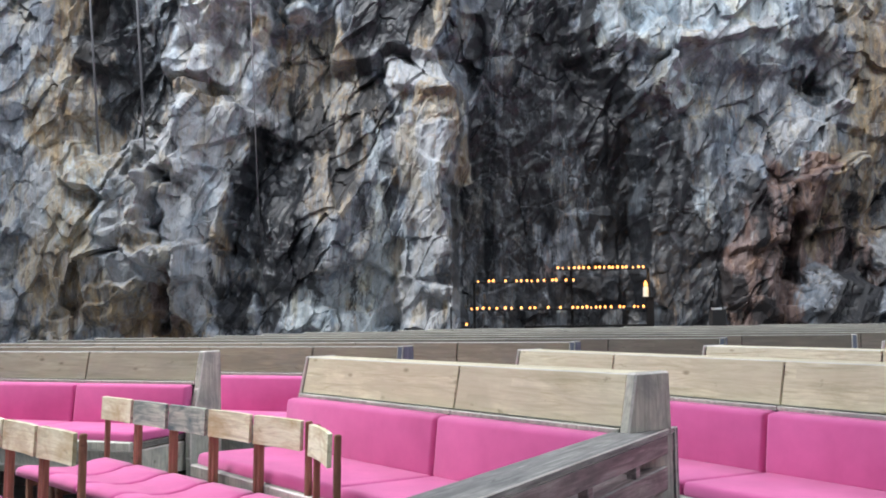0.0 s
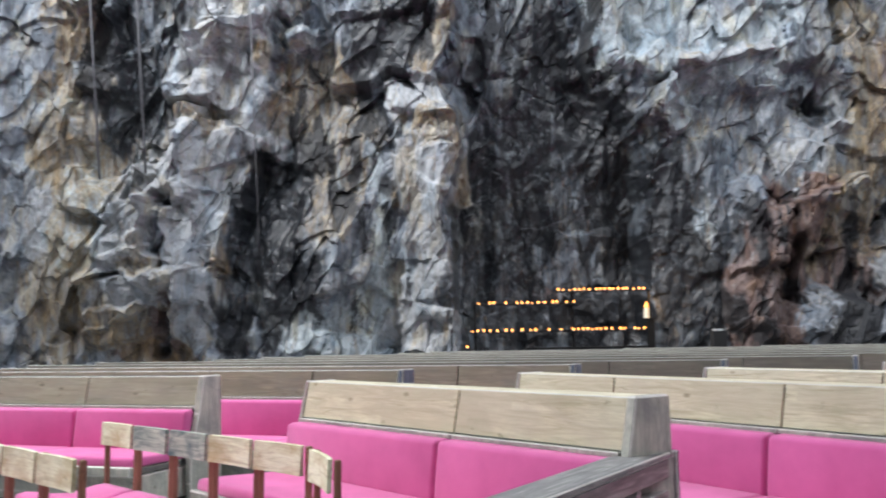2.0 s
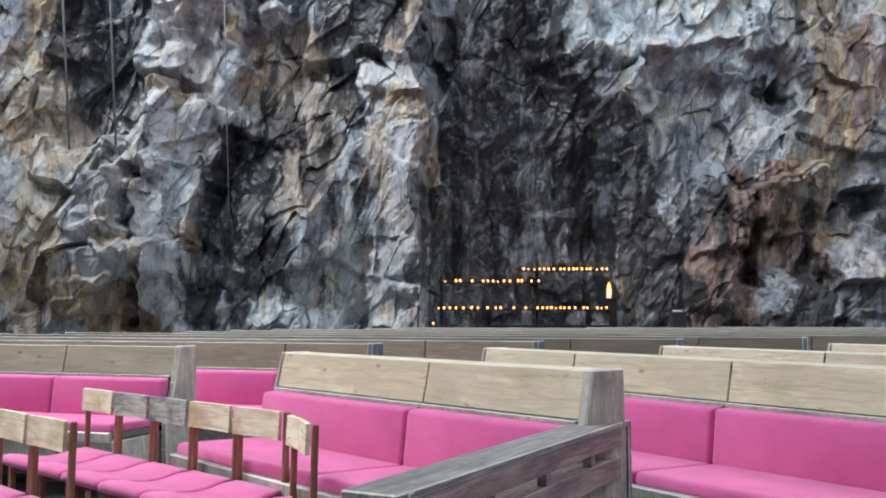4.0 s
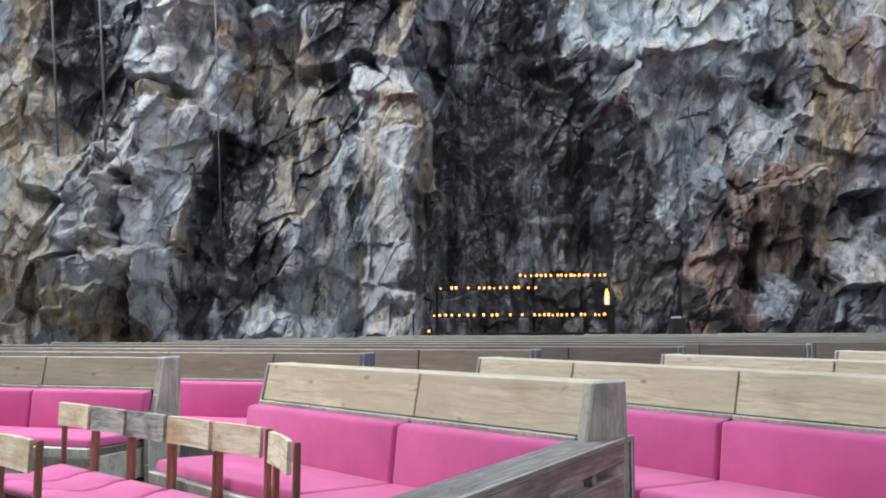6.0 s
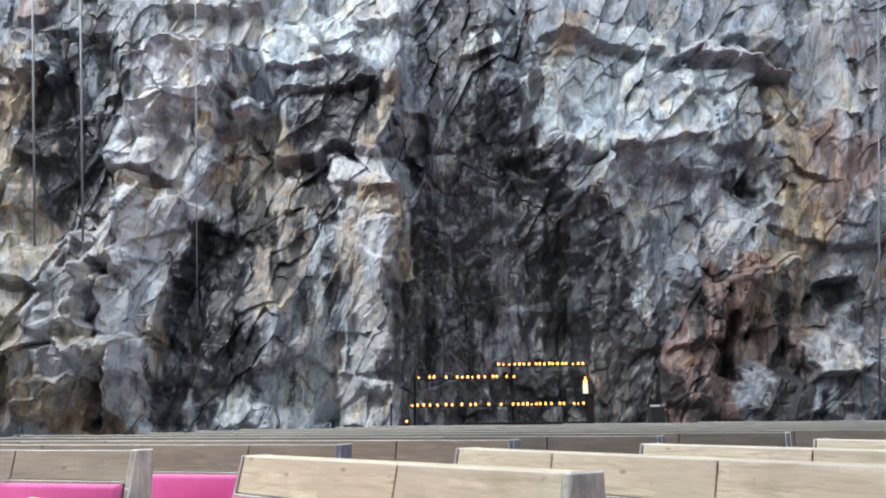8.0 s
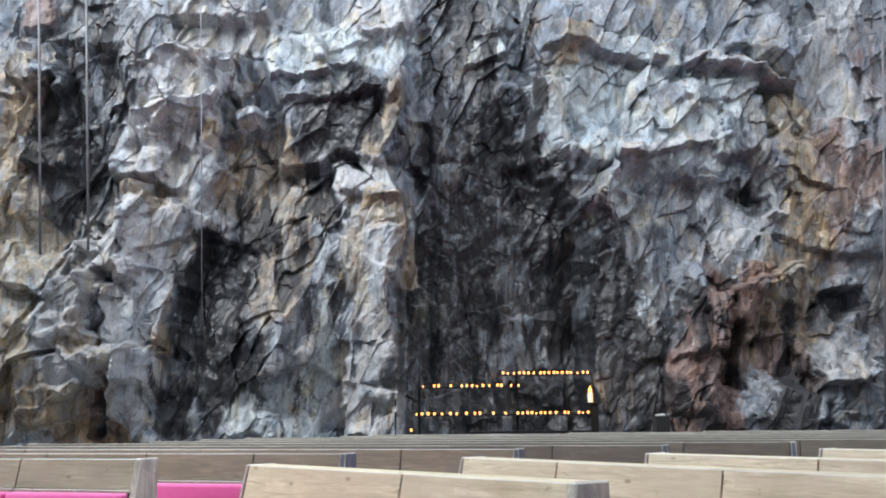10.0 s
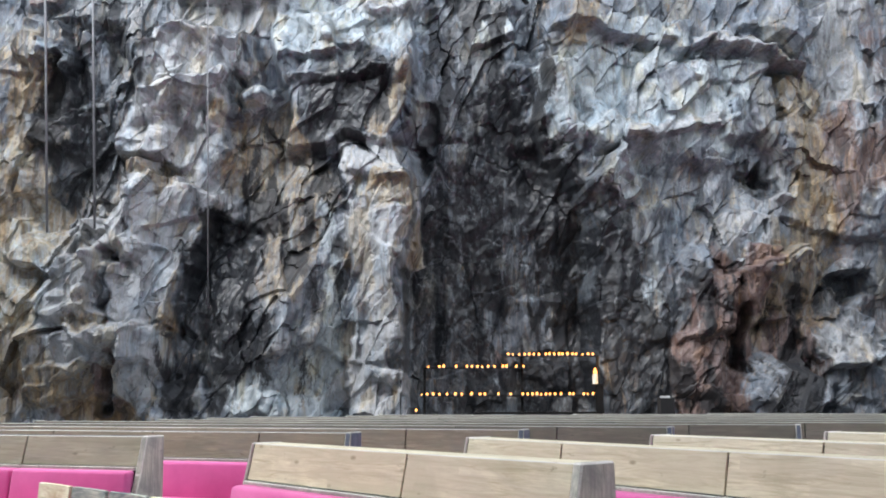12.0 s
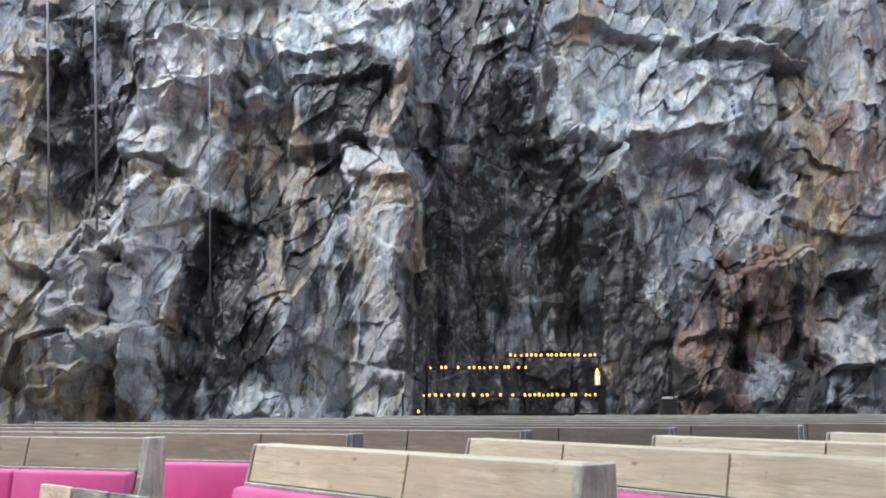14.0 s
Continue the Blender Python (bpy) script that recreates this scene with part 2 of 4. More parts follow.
WORN = wood_material("worn_edge", (0.46, 0.45, 0.41), (0.68, 0.67, 0.63), (0.80, 0.79, 0.76), (0.50, 0.50, 0.48))
PINK = cloth_material("pink_cloth", (0.66, 0.126, 0.355), (0.53, 0.088, 0.272))
FLOOR = plain_material("stone_floor", (0.25, 0.25, 0.255), 0.55, vary=0.4, scale=3.0)
PLASTER = plain_material("concrete", (0.34, 0.33, 0.32), 0.85, vary=0.2, scale=1.5)
COPPER = plain_material("roof_copper", (0.30, 0.16, 0.10), 0.45, 0.6, vary=0.3, scale=2.0)
IRON = plain_material("black_iron", (0.018, 0.017, 0.017), 0.5, 0.7)
WAX = plain_material("candle_wax", (0.75, 0.68, 0.55), 0.5, vary=0.05)
CUP = plain_material("tealight_cup", (0.55, 0.53, 0.5), 0.35, 0.8, vary=0.1)
FLAME = glow_material("flame", (1.0, 0.36, 0.07), 2.4)
CABLE = plain_material("grey_cable", (0.12, 0.12, 0.13), 0.6, vary=0.15)
BLACK = plain_material("black_plastic", (0.006, 0.006, 0.007), 0.9, vary=0.2)
SILVER = plain_material("silver_plate", (0.6, 0.62, 0.63), 0.4, 0.4, vary=0.1)

EDGES = {WOOD: WORN, GREY_WOOD: WORN, MID_WOOD: WORN, SHADED_WOOD: END_WOOD, RAIL_SIDE: RAIL_WOOD, BLUE_END: END_WOOD, END_WOOD: WORN, BASE_WOOD: END_WOOD, TOP_WOOD: END_WOOD, RAIL_WOOD: WORN}

# ---------------------------------------------------------------- mesh helpers


def mesh_of(name, bm, mat):
    me = bpy.data.meshes.new(name)
    bm.normal_update()
    bm.to_mesh(me)
    bm.free()
    me.materials.append(mat)
    if mat in EDGES:
        me.materials.append(EDGES[mat])
    return me


def part(name, bm, mat, parent=None, label="", at=None):
    """Links a bmesh (or a ready mesh) as one mesh object under a thing or a part."""
    me = bm if isinstance(bm, bpy.types.Mesh) else mesh_of(name, bm, mat)
    ob = new(name, me)
    ob.parent = parent
    if at is not None:
        ob.matrix_basis = at
    return tagged(ob, label)


def prism(profile, x0, x1, bevel=0.0, segments=1, worn_ends=True):
    """A bar of constant cross-section: profile is a list of (y, z), run along x. Its bevelled edges are worn pale, those of the two ends where asked."""
    bm = bmesh.new()
    a = [bm.verts.new((x0, y, z)) for y, z in profile]
    b = [bm.verts.new((x1, y, z)) for y, z in profile]
    bm.faces.new(a)
    bm.faces.new(b[::-1])
    n = len(profile)
    for i in range(n):
        bm.faces.new((a[i], b[i], b[(i + 1) % n], a[(i + 1) % n]))
    bmesh.ops.recalc_face_normals(bm, faces=bm.faces)
    if bevel:
        bmesh.ops.bevel(bm, geom=bm.edges[:], offset=bevel, segments=segments, profile=0.5, affect="EDGES", material=1 if segments == 1 else 0)
    if not worn_ends:
        bm.normal_update()
        for f in bm.faces:
            if abs(f.normal.x) > 0.3:
                f.material_index = 0
    return bm


def box(x0, x1, y0, y1, z0, z1, bevel=0.004, segments=1):
    return prism([(y0, z0), (y1, z0), (y1, z1), (y0, z1)], x0, x1, bevel, segments)


def tube(p, q, r, sides=8, r2=None):
    bm = bmesh.new()
    p, q = Vector(p), Vector(q)
    m = Matrix.Translation((p + q) / 2) @ (q - p).to_track_quat("Z", "Y").to_matrix().to_4x4()
    bmesh.ops.create_cone(bm, cap_ends=True, segments=sides, radius1=r, radius2=r if r2 is None else r2, depth=(q - p).length, matrix=m)
    return bm


def smooth(ob):
    for p in ob.data.polygons:
        p.use_smooth = True
    return ob


# ---------------------------------------------------------------- rock face


def perlin(x, y, seed):
    """Gradient noise on arrays, about -1 to 1."""
    table = np.random.default_rng(seed)
    perm = table.permutation(512)
    ang = table.random(512) * 2 * np.pi
    xi, yi = np.floor(x).astype(int), np.floor(y).astype(int)
    xf, yf = x - xi, y - yi

    def corner(i, j):
        h = ang[perm[(perm[(xi + i) % 512] + yi + j) % 512]]
        return np.cos(h) * (xf - i) + np.sin(h) * (yf - j)

    u, v = xf * xf * xf * (xf * (xf * 6 - 15) + 10), yf * yf * yf * (yf * (yf * 6 - 15) + 10)
    top = corner(0, 0) * (1 - u) + corner(1, 0) * u
    low = corner(0, 1) * (1 - u) + corner(1, 1) * u
    return (top * (1 - v) + low * v) * 1.5


def fbm(x, y, seed, octaves=5, gain=0.5):
    total, amp = 0.0, 1.0
    for o in range(octaves):
        n = perlin(x * 2 ** o + 17 * o, y * 2 ** o + 5 * o, seed + o)
        total = total + amp * n
        amp *= gain
    return total


def facets(x, y, seed):
    """Broken-rock facets, about -1 to 1: flat triangles between points of random height, which meet in sharp creases."""
    table = np.random.default_rng(seed)
    perm = table.permutation(1024)
    height = table.random(1024) * 2 - 1
    x, y = x + 0.30 * perlin(x * 0.9, y * 0.9, seed + 1), y + 0.30 * perlin(x * 0.9 + 9, y * 0.9, seed + 2)
    skew = (x + y) * 0.366025
    i, j = np.floor(x + skew).astype(int), np.floor(y + skew).astype(int)
    u, v = x + skew - i, y + skew - j

    def h(a, b):
        return height[perm[(perm[(i + a) % 1024] + j + b) % 1024]]

    low = u > v
    middle = np.where(low, h(1, 0), h(0, 1))
    big, small = np.maximum(u, v), np.minimum(u, v)
    return h(0, 0) * (1 - big) + middle * (big - small) + h(1, 1) * small


def plates(x, y, seed, tilt=0.8, step=0.5):
    """Rock broken into flat plates: each cell is a plane of its own height and lean, and the plates meet in small steps. Also a tone for each plate, -1 to 1."""
    table = np.random.default_rng(seed)
    perm = table.permutation(1024)
    jx, jy, high, lean_x, lean_y, tone = (table.random(1024) * 2 - 1 for _ in range(6))
    x, y = x + 0.13 * perlin(x * 1.3, y * 1.3, seed + 1) + 0.05 * perlin(x * 4, y * 4, seed + 3), y + 0.13 * perlin(x * 1.3 + 9, y * 1.3, seed + 2) + 0.05 * perlin(x * 4 + 5, y * 4, seed + 4)
    xi, yi = np.floor(x).astype(int), np.floor(y).astype(int)
    best, out, shade = np.full(x.shape, 99.0), np.zeros(x.shape), np.zeros(x.shape)
    for i in (-1, 0, 1):
        for j in (-1, 0, 1):
            k = perm[(perm[(xi + i) % 1024] + yi + j) % 1024]
            u, v = x - (xi + i + 0.5 + 0.42 * jx[k]), y - (yi + j + 0.5 + 0.42 * jy[k])
            far = u * u + v * v
            near = far < best
            best = np.where(near, far, best)
            out = np.where(near, step * high[k] + tilt * (lean_x[k] * u + lean_y[k] * v), out)
            shade = np.where(near, tone[k], shade)
    return out, shade


def bump_up(v, lo, hi):
    t = np.clip((v - lo) / (hi - lo), 0, 1)
    return t * t * (3 - 2 * t)


def blob(x, z, cx, cz, rx, rz, turn=0.0, edge=0.35):
    """1 inside a soft-edged, turned ellipse, 0 outside."""
    c, s = math.cos(radians(turn)), math.sin(radians(turn))
    u, w = ((x - cx) * c + (z - cz) * s) / rx, (-(x - cx) * s + (z - cz) * c) / rz
    return 1 - bump_up(np.sqrt(u * u + w * w), 1 - edge, 1 + edge)


def block(x, z, cx, cz, hw, hh, turn, out, gx, gz, edge):
    """A turned block with crisp edges that stands out of the face, its front leaning by gx and gz."""
    c, s = math.cos(radians(turn)), math.sin(radians(turn))
    u, w = (x - cx) * c + (z - cz) * s, -(x - cx) * s + (z - cz) * c
    inside = (1 - bump_up(np.abs(u) - hw, -1.6 * edge, 1.6 * edge)) * (1 - bump_up(np.abs(w) - hh, -2 * edge, 2 * edge))
    return inside * (out + gx * u + gz * w)


WALL_Y = 16.0
X0, X1, Z0, Z1, STEP = -10.5, 11.5, -0.3, 9.8, 0.022


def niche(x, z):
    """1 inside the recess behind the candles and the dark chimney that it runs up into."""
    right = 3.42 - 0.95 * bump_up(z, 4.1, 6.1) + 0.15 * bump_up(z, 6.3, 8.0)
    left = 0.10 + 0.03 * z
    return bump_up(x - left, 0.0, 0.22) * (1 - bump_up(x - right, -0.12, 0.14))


def rock_shape(x, z):
    """How far the rock stands out from the plane y = WALL_Y, and its colour masks: minerals, stains and painted shade.
    """
    wx = x + 0.16 * facets(x * 1.1, z * 0.8, 3) + 0.08 * facets(x * 3.7, z * 3.1, 5) + 0.025 * facets(x * 9, z * 8, 6)
    wz = z + 0.17 * facets(x * 1.1 + 7, z * 0.8, 9) + 0.09 * facets(x * 3.3, z * 3.7, 11) + 0.025 * facets(x * 8, z * 9, 12)
    d = 0.25 * fbm(x * 0.35, z * 0.3, 21, 3)

    def b(*a, **k):
        return blob(wx, wz, *a, **k)

    # large forms: centre x and z, half sizes, turn, height out of the face, lean of its front, softness of its edges
    d += block(wx, wz, -2.95, 8.22, 0.90, 0.29, 4, 0.40, 0.00, 0.08, 0.03)  # ledge block at the top
    d += block(wx, wz, -3.32, 6.54, 1.06, 0.72, 8, 0.36, 0.04, 0.22, 0.06)  # overhanging boss
    d += block(wx, wz, -3.89, 5.60, 0.58, 0.46, -12, 0.10, -0.12, -0.28, 0.04)  # pale plate under the boss
    d += block(wx, wz, -4.05, 3.45, 0.75, 1.50, -19, 0.38, -0.28, 0.04, 0.03)  # slanting ridge
    d += block(wx, wz, -4.45, 4.45, 0.66, 0.77, -20, 0.16, -0.16, -0.20, 0.05)  # plate left of the ridge
    d += block(wx, wz, -2.95, 2.80, 0.40, 1.50, -18, -0.22, 0.16, 0.00, 0.05)  # cleft beside the ridge
    d += block(wx, wz, -5.14, 2.92, 0.57, 0.58, -15, 0.22, 0.00, 0.12, 0.04)  # flake
    d += block(wx, wz, -5.05, 1.73, 1.04, 0.58, 5, 0.22, 0.00, 0.16, 0.06)  # swell near the ground
    d += block(wx, wz, -3.90, 1.64, 0.57, 0.72, -28, 0.22, -0.16, 0.04, 0.04)  # lower ridge
    d += block(wx, wz, -0.81, 6.05, 1.06, 0.50, 9, 0.45, 0.08, 0.06, 0.05)  # square overhanging block
    d += block(wx, wz, -0.85, 7.24, 1.11, 0.72, 5, 0.45, 0.04, -0.24, 0.06)  # sloping top of the block
    d += block(wx, wz, -0.27, 3.27, 0.49, 2.40, 3, 0.36, 0.24, 0.00, 0.03)  # pale pillar
    d += block(wx, wz, -0.37, 4.92, 0.52, 0.38, -25, 0.12, 0.00, 0.15, 0.06)  # plate on the pillar
    d += block(wx, wz, -1.67, 2.94, 0.66, 2.02, 3, 0.09, -0.12, 0.00, 0.06)  # grey flank
    d += block(wx, wz, -2.22, 4.94, 0.42, 1.06, 0, -0.16, 0.00, 0.00, 0.05)  # stained hollow
    d += block(wx, wz, 2.10, 6.56, 0.47, 1.35, 6, -0.12, 0.00, 0.00, 0.06)  # chimney above the niche
    d += block(wx, wz, 0.85, 6.76, 0.66, 1.35, 3, -0.11, 0.00, 0.00, 0.09)  # dark face beside the chimney
    d += block(wx, wz, 2.55, 6.24, 0.43, 0.67, 12, 0.25, 0.00, 0.08, 0.05)  # rounded block
    d += block(wx, wz, 4.37, 6.53, 1.65, 1.20, -8, 0.27, -0.04, -0.13, 0.18)  # pale boss over the niche
    d += block(wx, wz, 3.54, 5.41, 0.57, 0.72, -30, 0.22, 0.00, 0.08, 0.09)  # shoulder of the pale boss
    d += block(wx, wz, 3.76, 4.90, 0.38, 0.38, 45, 0.29, 0.00, 0.24, 0.03)  # hanging point
    d += block(wx, wz, 4.05, 7.69, 1.23, 0.27, -8, 0.36, 0.00, 0.08, 0.03)  # top overhang
    d += block(wx, wz, 6.28, 7.17, 0.98, 0.17, -17, 0.25, 0.00, -0.90, 0.05)  # slanting ledge
    d += block(wx, wz, 6.80, 7.79, 0.58, 0.46, -25, 0.29, 0.16, -0.16, 0.03)  # block above the ledge
    d += block(wx, wz, 6.11, 6.30, 0.42, 0.72, 0, 0.23, 0.08, -0.08, 0.04)  # upright block
    d += block(wx, wz, 6.73, 5.40, 0.19, 0.82, -8, 0.24, 0.00, 0.00, 0.03)  # stained rib
    d += block(wx, wz, 6.55, 5.07, 0.34, 0.23, -35, -0.29, 0.00, 0.00, 0.03)  # notch
    d += block(wx, wz, 4.10, 2.65, 0.55, 1.83, 0, 0.13, 0.00, 0.00, 0.06)  # streaked face
    d += block(wx, wz, 5.23, 2.19, 0.45, 1.06, -6, 0.16, 0.08, 0.00, 0.04)  # red face
    d += block(wx, wz, 5.92, 2.16, 0.10, 0.53, -6, -0.40, 0.00, 0.00, 0.03)  # narrow slit
    d += block(wx, wz, 6.61, 3.14, 0.71, 0.46, 28, 0.29, 0.00, 0.36, 0.03)  # rusty overhang
    d += block(wx, wz, 7.87, 2.95, 0.40, 0.27, 20, -0.30, 0.00, 0.16, 0.03)  # dark pocket
    d += block(wx, wz, 7.48, 2.18, 0.47, 0.46, 20, 0.22, -0.16, -0.16, 0.03)  # grey plate
    d += block(wx, wz, 8.04, 1.73, 0.52, 0.58, -30, 0.24, 0.00, 0.16, 0.04)  # leaning plate
    d += block(wx, wz, 8.24, 5.13, 0.57, 1.25, 8, 0.18, -0.16, 0.08, 0.05)  # banded flank
    d += block(wx, wz, -4.70, 3.12, 0.06, 0.50, -8, -0.29, 0.00, 0.00, 0.02)  # slit
    d += block(wx, wz, -4.61, 1.30, 0.07, 0.44, 0, -0.29, 0.00, 0.00, 0.02)  # slit
    d += block(wx, wz, -5.38, 5.78, 0.66, 1.83, 0, -0.22, 0.00, 0.00, 0.06)  # dark hollow
    d += block(wx, wz, -5.93, 6.40, 0.38, 1.15, 5, 0.22, 0.00, 0.16, 0.04)  # edge flake
    d += block(wx, wz, -5.90, 3.75, 0.47, 0.38, -10, 0.29, 0.00, -0.24, 0.04)  # ledge flake
    d -= niche(wx, wz) * (0.82 - 0.62 * bump_up(wz, 2.6, 7.0))  # niche behind the candles
    d += 0.55 * b(6.6, 1.25, 0.62, 0.5, edge=0.3)              # boulder
    # single plates, each of its own tone, the sunken dark ones with slit and pocket shade painted in: centre x and z,
    # half sizes, turn, height, lean of its front
    tint = {key: np.zeros(x.shape) for key in ("pale", "cool", "dark", "red", "ochre", "base")}
    taken = np.zeros(x.shape)

    def put(tone, cx, cz, hw, hh, turn, out, gx, gz):
        np.add(d, block(wx, wz, cx, cz, hw, hh, turn, out, gx, gz, 0.03), out=d)
        inside = block(wx, wz, cx, cz, hw, hh, turn, 1.0, 0.0, 0.0, 0.05)
        for key in tint:
            tint[key] *= 1 - inside
        tint[tone] += inside
        np.maximum(taken, inside, out=taken)

    put("red", -5.98, 8.20, 0.24, 0.34, 0, 0.15, 0.00, -0.20)
    put("base", -5.20, 6.93, 0.26, 0.58, 5, 0.10, 0.00, 0.20)
    put("cool", -5.87, 6.86, 0.26, 0.17, -8, 0.28, 0.00, -0.50)
    put("ochre", -5.99, 6.40, 0.26, 0.40, 5, -0.20, 0.00, 0.00)
    put("ochre", -5.79, 5.61, 0.30, 0.25, -15, 0.22, 0.00, -0.30)
    put("cool", -5.14, 6.27, 0.36, 0.06, -8, 0.12, 0.00, 0.00)
    put("pale", -3.75, 7.28, 0.45, 0.19, 3, 0.12, 0.00, -0.40)
    put("pale", -3.29, 6.92, 0.71, 0.31, -4, 0.08, 0.00, 0.20)
    put("pale", -3.52, 6.23, 0.66, 0.21, 12, 0.18, 0.00, 0.50)
    put("ochre", -2.98, 6.05, 0.09, 0.13, 0, 0.05, 0.00, 0.00)
    put("pale", -4.04, 5.58, 0.40, 0.42, -14, 0.10, -0.10, -0.30)
    put("ochre", -4.25, 5.02, 0.25, 0.12, -22, -0.05, 0.00, 0.30)
    put("ochre", -3.78, 4.85, 0.21, 0.19, 20, -0.04, 0.00, 0.30)
    put("dark", -2.73, 6.05, 0.13, 0.60, 2, -0.18, 0.00, 0.00)
    put("cool", -2.33, 6.27, 0.30, 0.12, 15, 0.16, 0.00, -0.20)
    put("ochre", -2.57, 5.31, 0.23, 0.62, 0, -0.05, 0.00, 0.00)
    put("cool", -1.49, 7.34, 0.49, 0.44, 8, 0.14, 0.10, -0.25)
    put("cool", -0.87, 7.45, 0.40, 0.31, -12, 0.12, 0.00, -0.40)
    put("pale", -0.12, 8.10, 0.34, 0.29, 5, 0.12, 0.00, -0.20)
    put("dark", -1.02, 6.21, 0.68, 0.42, 6, 0.06, 0.00, 0.10)
    put("ochre", -0.08, 6.18, 0.23, 0.54, -18, 0.10, 0.30, 0.00)
    put("pale", -0.30, 5.32, 0.49, 0.38, -8, 0.06, 0.00, -0.20)
    put("ochre", -0.23, 4.86, 0.28, 0.17, -20, 0.06, 0.00, 0.20)
    put("cool", 1.67, 7.64, 0.36, 0.31, 10, 0.18, 0.00, -0.20)
    put("cool", 2.74, 6.18, 0.33, 0.63, 10, 0.16, 0.00, 0.10)
    put("ochre", 3.20, 7.67, 0.19, 0.31, 0, 0.05, 0.00, 0.00)
    put("base", 4.90, 6.75, 0.28, 0.25, 30, 0.10, 0.20, 0.00)
    put("cool", 3.53, 6.01, 0.43, 0.52, -15, 0.06, -0.10, -0.20)
    put("pale", 4.72, 5.78, 0.83, 0.13, 7, 0.16, 0.00, -0.70)
    put("cool", 3.83, 4.90, 0.28, 0.33, 45, 0.15, 0.00, 0.20)
    put("pale", 6.20, 7.20, 0.95, 0.17, -17, 0.12, 0.00, -0.90)
    put("base", 6.93, 7.65, 0.40, 0.38, -30, 0.14, 0.20, -0.20)
    put("base", 6.39, 6.01, 0.21, 0.54, 2, 0.14, 0.20, 0.00)
    put("ochre", 6.92, 6.17, 0.19, 0.50, -6, 0.10, 0.00, 0.00)
    put("dark", 6.31, 4.94, 0.25, 0.17, -38, -0.20, 0.00, 0.00)
    put("pale", 7.85, 7.34, 0.47, 0.96, 4, 0.05, 0.00, 0.05)
    put("dark", 8.28, 6.08, 0.19, 0.25, 10, -0.15, 0.00, 0.00)
    put("pale", -4.44, 3.96, 0.75, 0.44, 24, 0.12, -0.20, -0.25)
    put("ochre", -3.30, 3.20, 0.16, 0.95, -18, 0.00, -1.00, 0.00)
    put("dark", -3.15, 2.72, 0.30, 1.15, -8, -0.08, 0.00, 0.00)
    put("pale", -4.95, 3.03, 0.38, 0.44, -30, 0.18, -0.10, 0.25)
    put("dark", -4.59, 3.09, 0.06, 0.48, -8, -0.30, 0.00, 0.00)
    put("ochre", -4.98, 2.40, 0.43, 0.17, 8, -0.08, 0.00, 0.20)
    put("pale", -5.04, 2.00, 0.49, 0.29, 6, 0.14, 0.00, 0.30)
    put("pale", -4.03, 1.73, 0.34, 0.60, -26, 0.14, -0.30, 0.00)
    put("ochre", -5.44, 1.39, 0.58, 0.33, 5, 0.10, 0.00, 0.10)
    put("base", -3.45, 1.26, 0.43, 0.35, 0, -0.06, 0.00, 0.00)
    put("cool", -2.38, 1.22, 0.45, 0.40, 20, 0.05, 0.00, -0.20)
    put("dark", -4.54, 1.30, 0.07, 0.42, 0, -0.30, 0.00, 0.00)
    put("pale", -0.19, 2.93, 0.32, 1.44, 4, 0.10, 0.30, 0.00)
    put("cool", -1.12, 2.95, 0.13, 1.63, 2, -0.06, 0.00, 0.00)
    put("dark", 0.20, 1.91, 0.25, 0.29, 0, -0.05, 0.00, 0.00)
    put("cool", -1.34, 1.03, 0.40, 0.21, 5, 0.12, 0.00, -0.40)
    put("pale", -0.45, 1.37, 0.42, 0.38, -20, 0.04, 0.00, 0.10)
    put("base", 2.33, 2.37, 0.42, 0.58, -15, 0.06, -0.10, 0.10)
    put("base", 2.66, 1.55, 0.40, 0.20, -4, 0.12, 0.00, 0.10)
    put("pale", 1.68, 1.17, 0.28, 0.14, 8, 0.10, 0.00, -0.30)
    put("ochre", 3.66, 1.55, 0.09, 0.55, 2, 0.03, 0.00, 0.00)
    put("base", 2.75, 2.42, 0.28, 0.48, 10, 0.08, 0.10, 0.00)
    put("pale", 2.72, 2.40, 0.035, 0.26, 2, 0.02, 0.00, 0.00)
    put("cool", 3.86, 3.30, 0.08, 0.85, 0, 0.05, 0.00, 0.00)
    put("cool", 4.40, 2.62, 0.13, 0.62, 4, 0.08, 0.00, 0.00)
    put("base", 5.05, 3.50, 0.25, 0.23, 30, 0.14, 0.00, 0.10)
    put("red", 5.36, 2.55, 0.38, 0.38, 10, 0.14, 0.10, -0.20)
    put("red", 5.21, 1.64, 0.42, 0.53, 0, 0.06, 0.00, 0.10)
    put("red", 6.10, 3.19, 0.23, 0.60, -16, 0.16, -0.20, 0.10)
    put("ochre", 6.77, 3.15, 0.47, 0.38, 28, 0.06, 0.00, 0.30)
    put("dark", 7.78, 2.95, 0.36, 0.25, 12, -0.25, 0.00, 0.00)
    put("pale", 7.56, 2.18, 0.43, 0.40, 18, 0.14, -0.10, -0.20)
    put("base", 7.88, 2.41, 0.23, 0.23, 35, 0.12, 0.20, 0.00)
    put("base", 6.51, 1.44, 0.49, 0.42, 10, 0.28, 0.00, -0.10)
    put("base", 7.70, 1.42, 0.43, 0.44, -22, 0.18, 0.20, 0.00)
    put("base", 8.26, 3.69, 0.24, 0.87, 8, 0.05, 0.00, 0.00)
    put("base", 0.18, 3.79, 0.06, 1.54, 1, 0.02, 0.00, 0.00)
    put("base", 0.74, 6.13, 0.38, 0.58, 10, 0.06, 0.00, 0.00)
    put("dark", 3.28, 2.85, 0.20, 0.95, 3, -0.01, 0.00, 0.00)
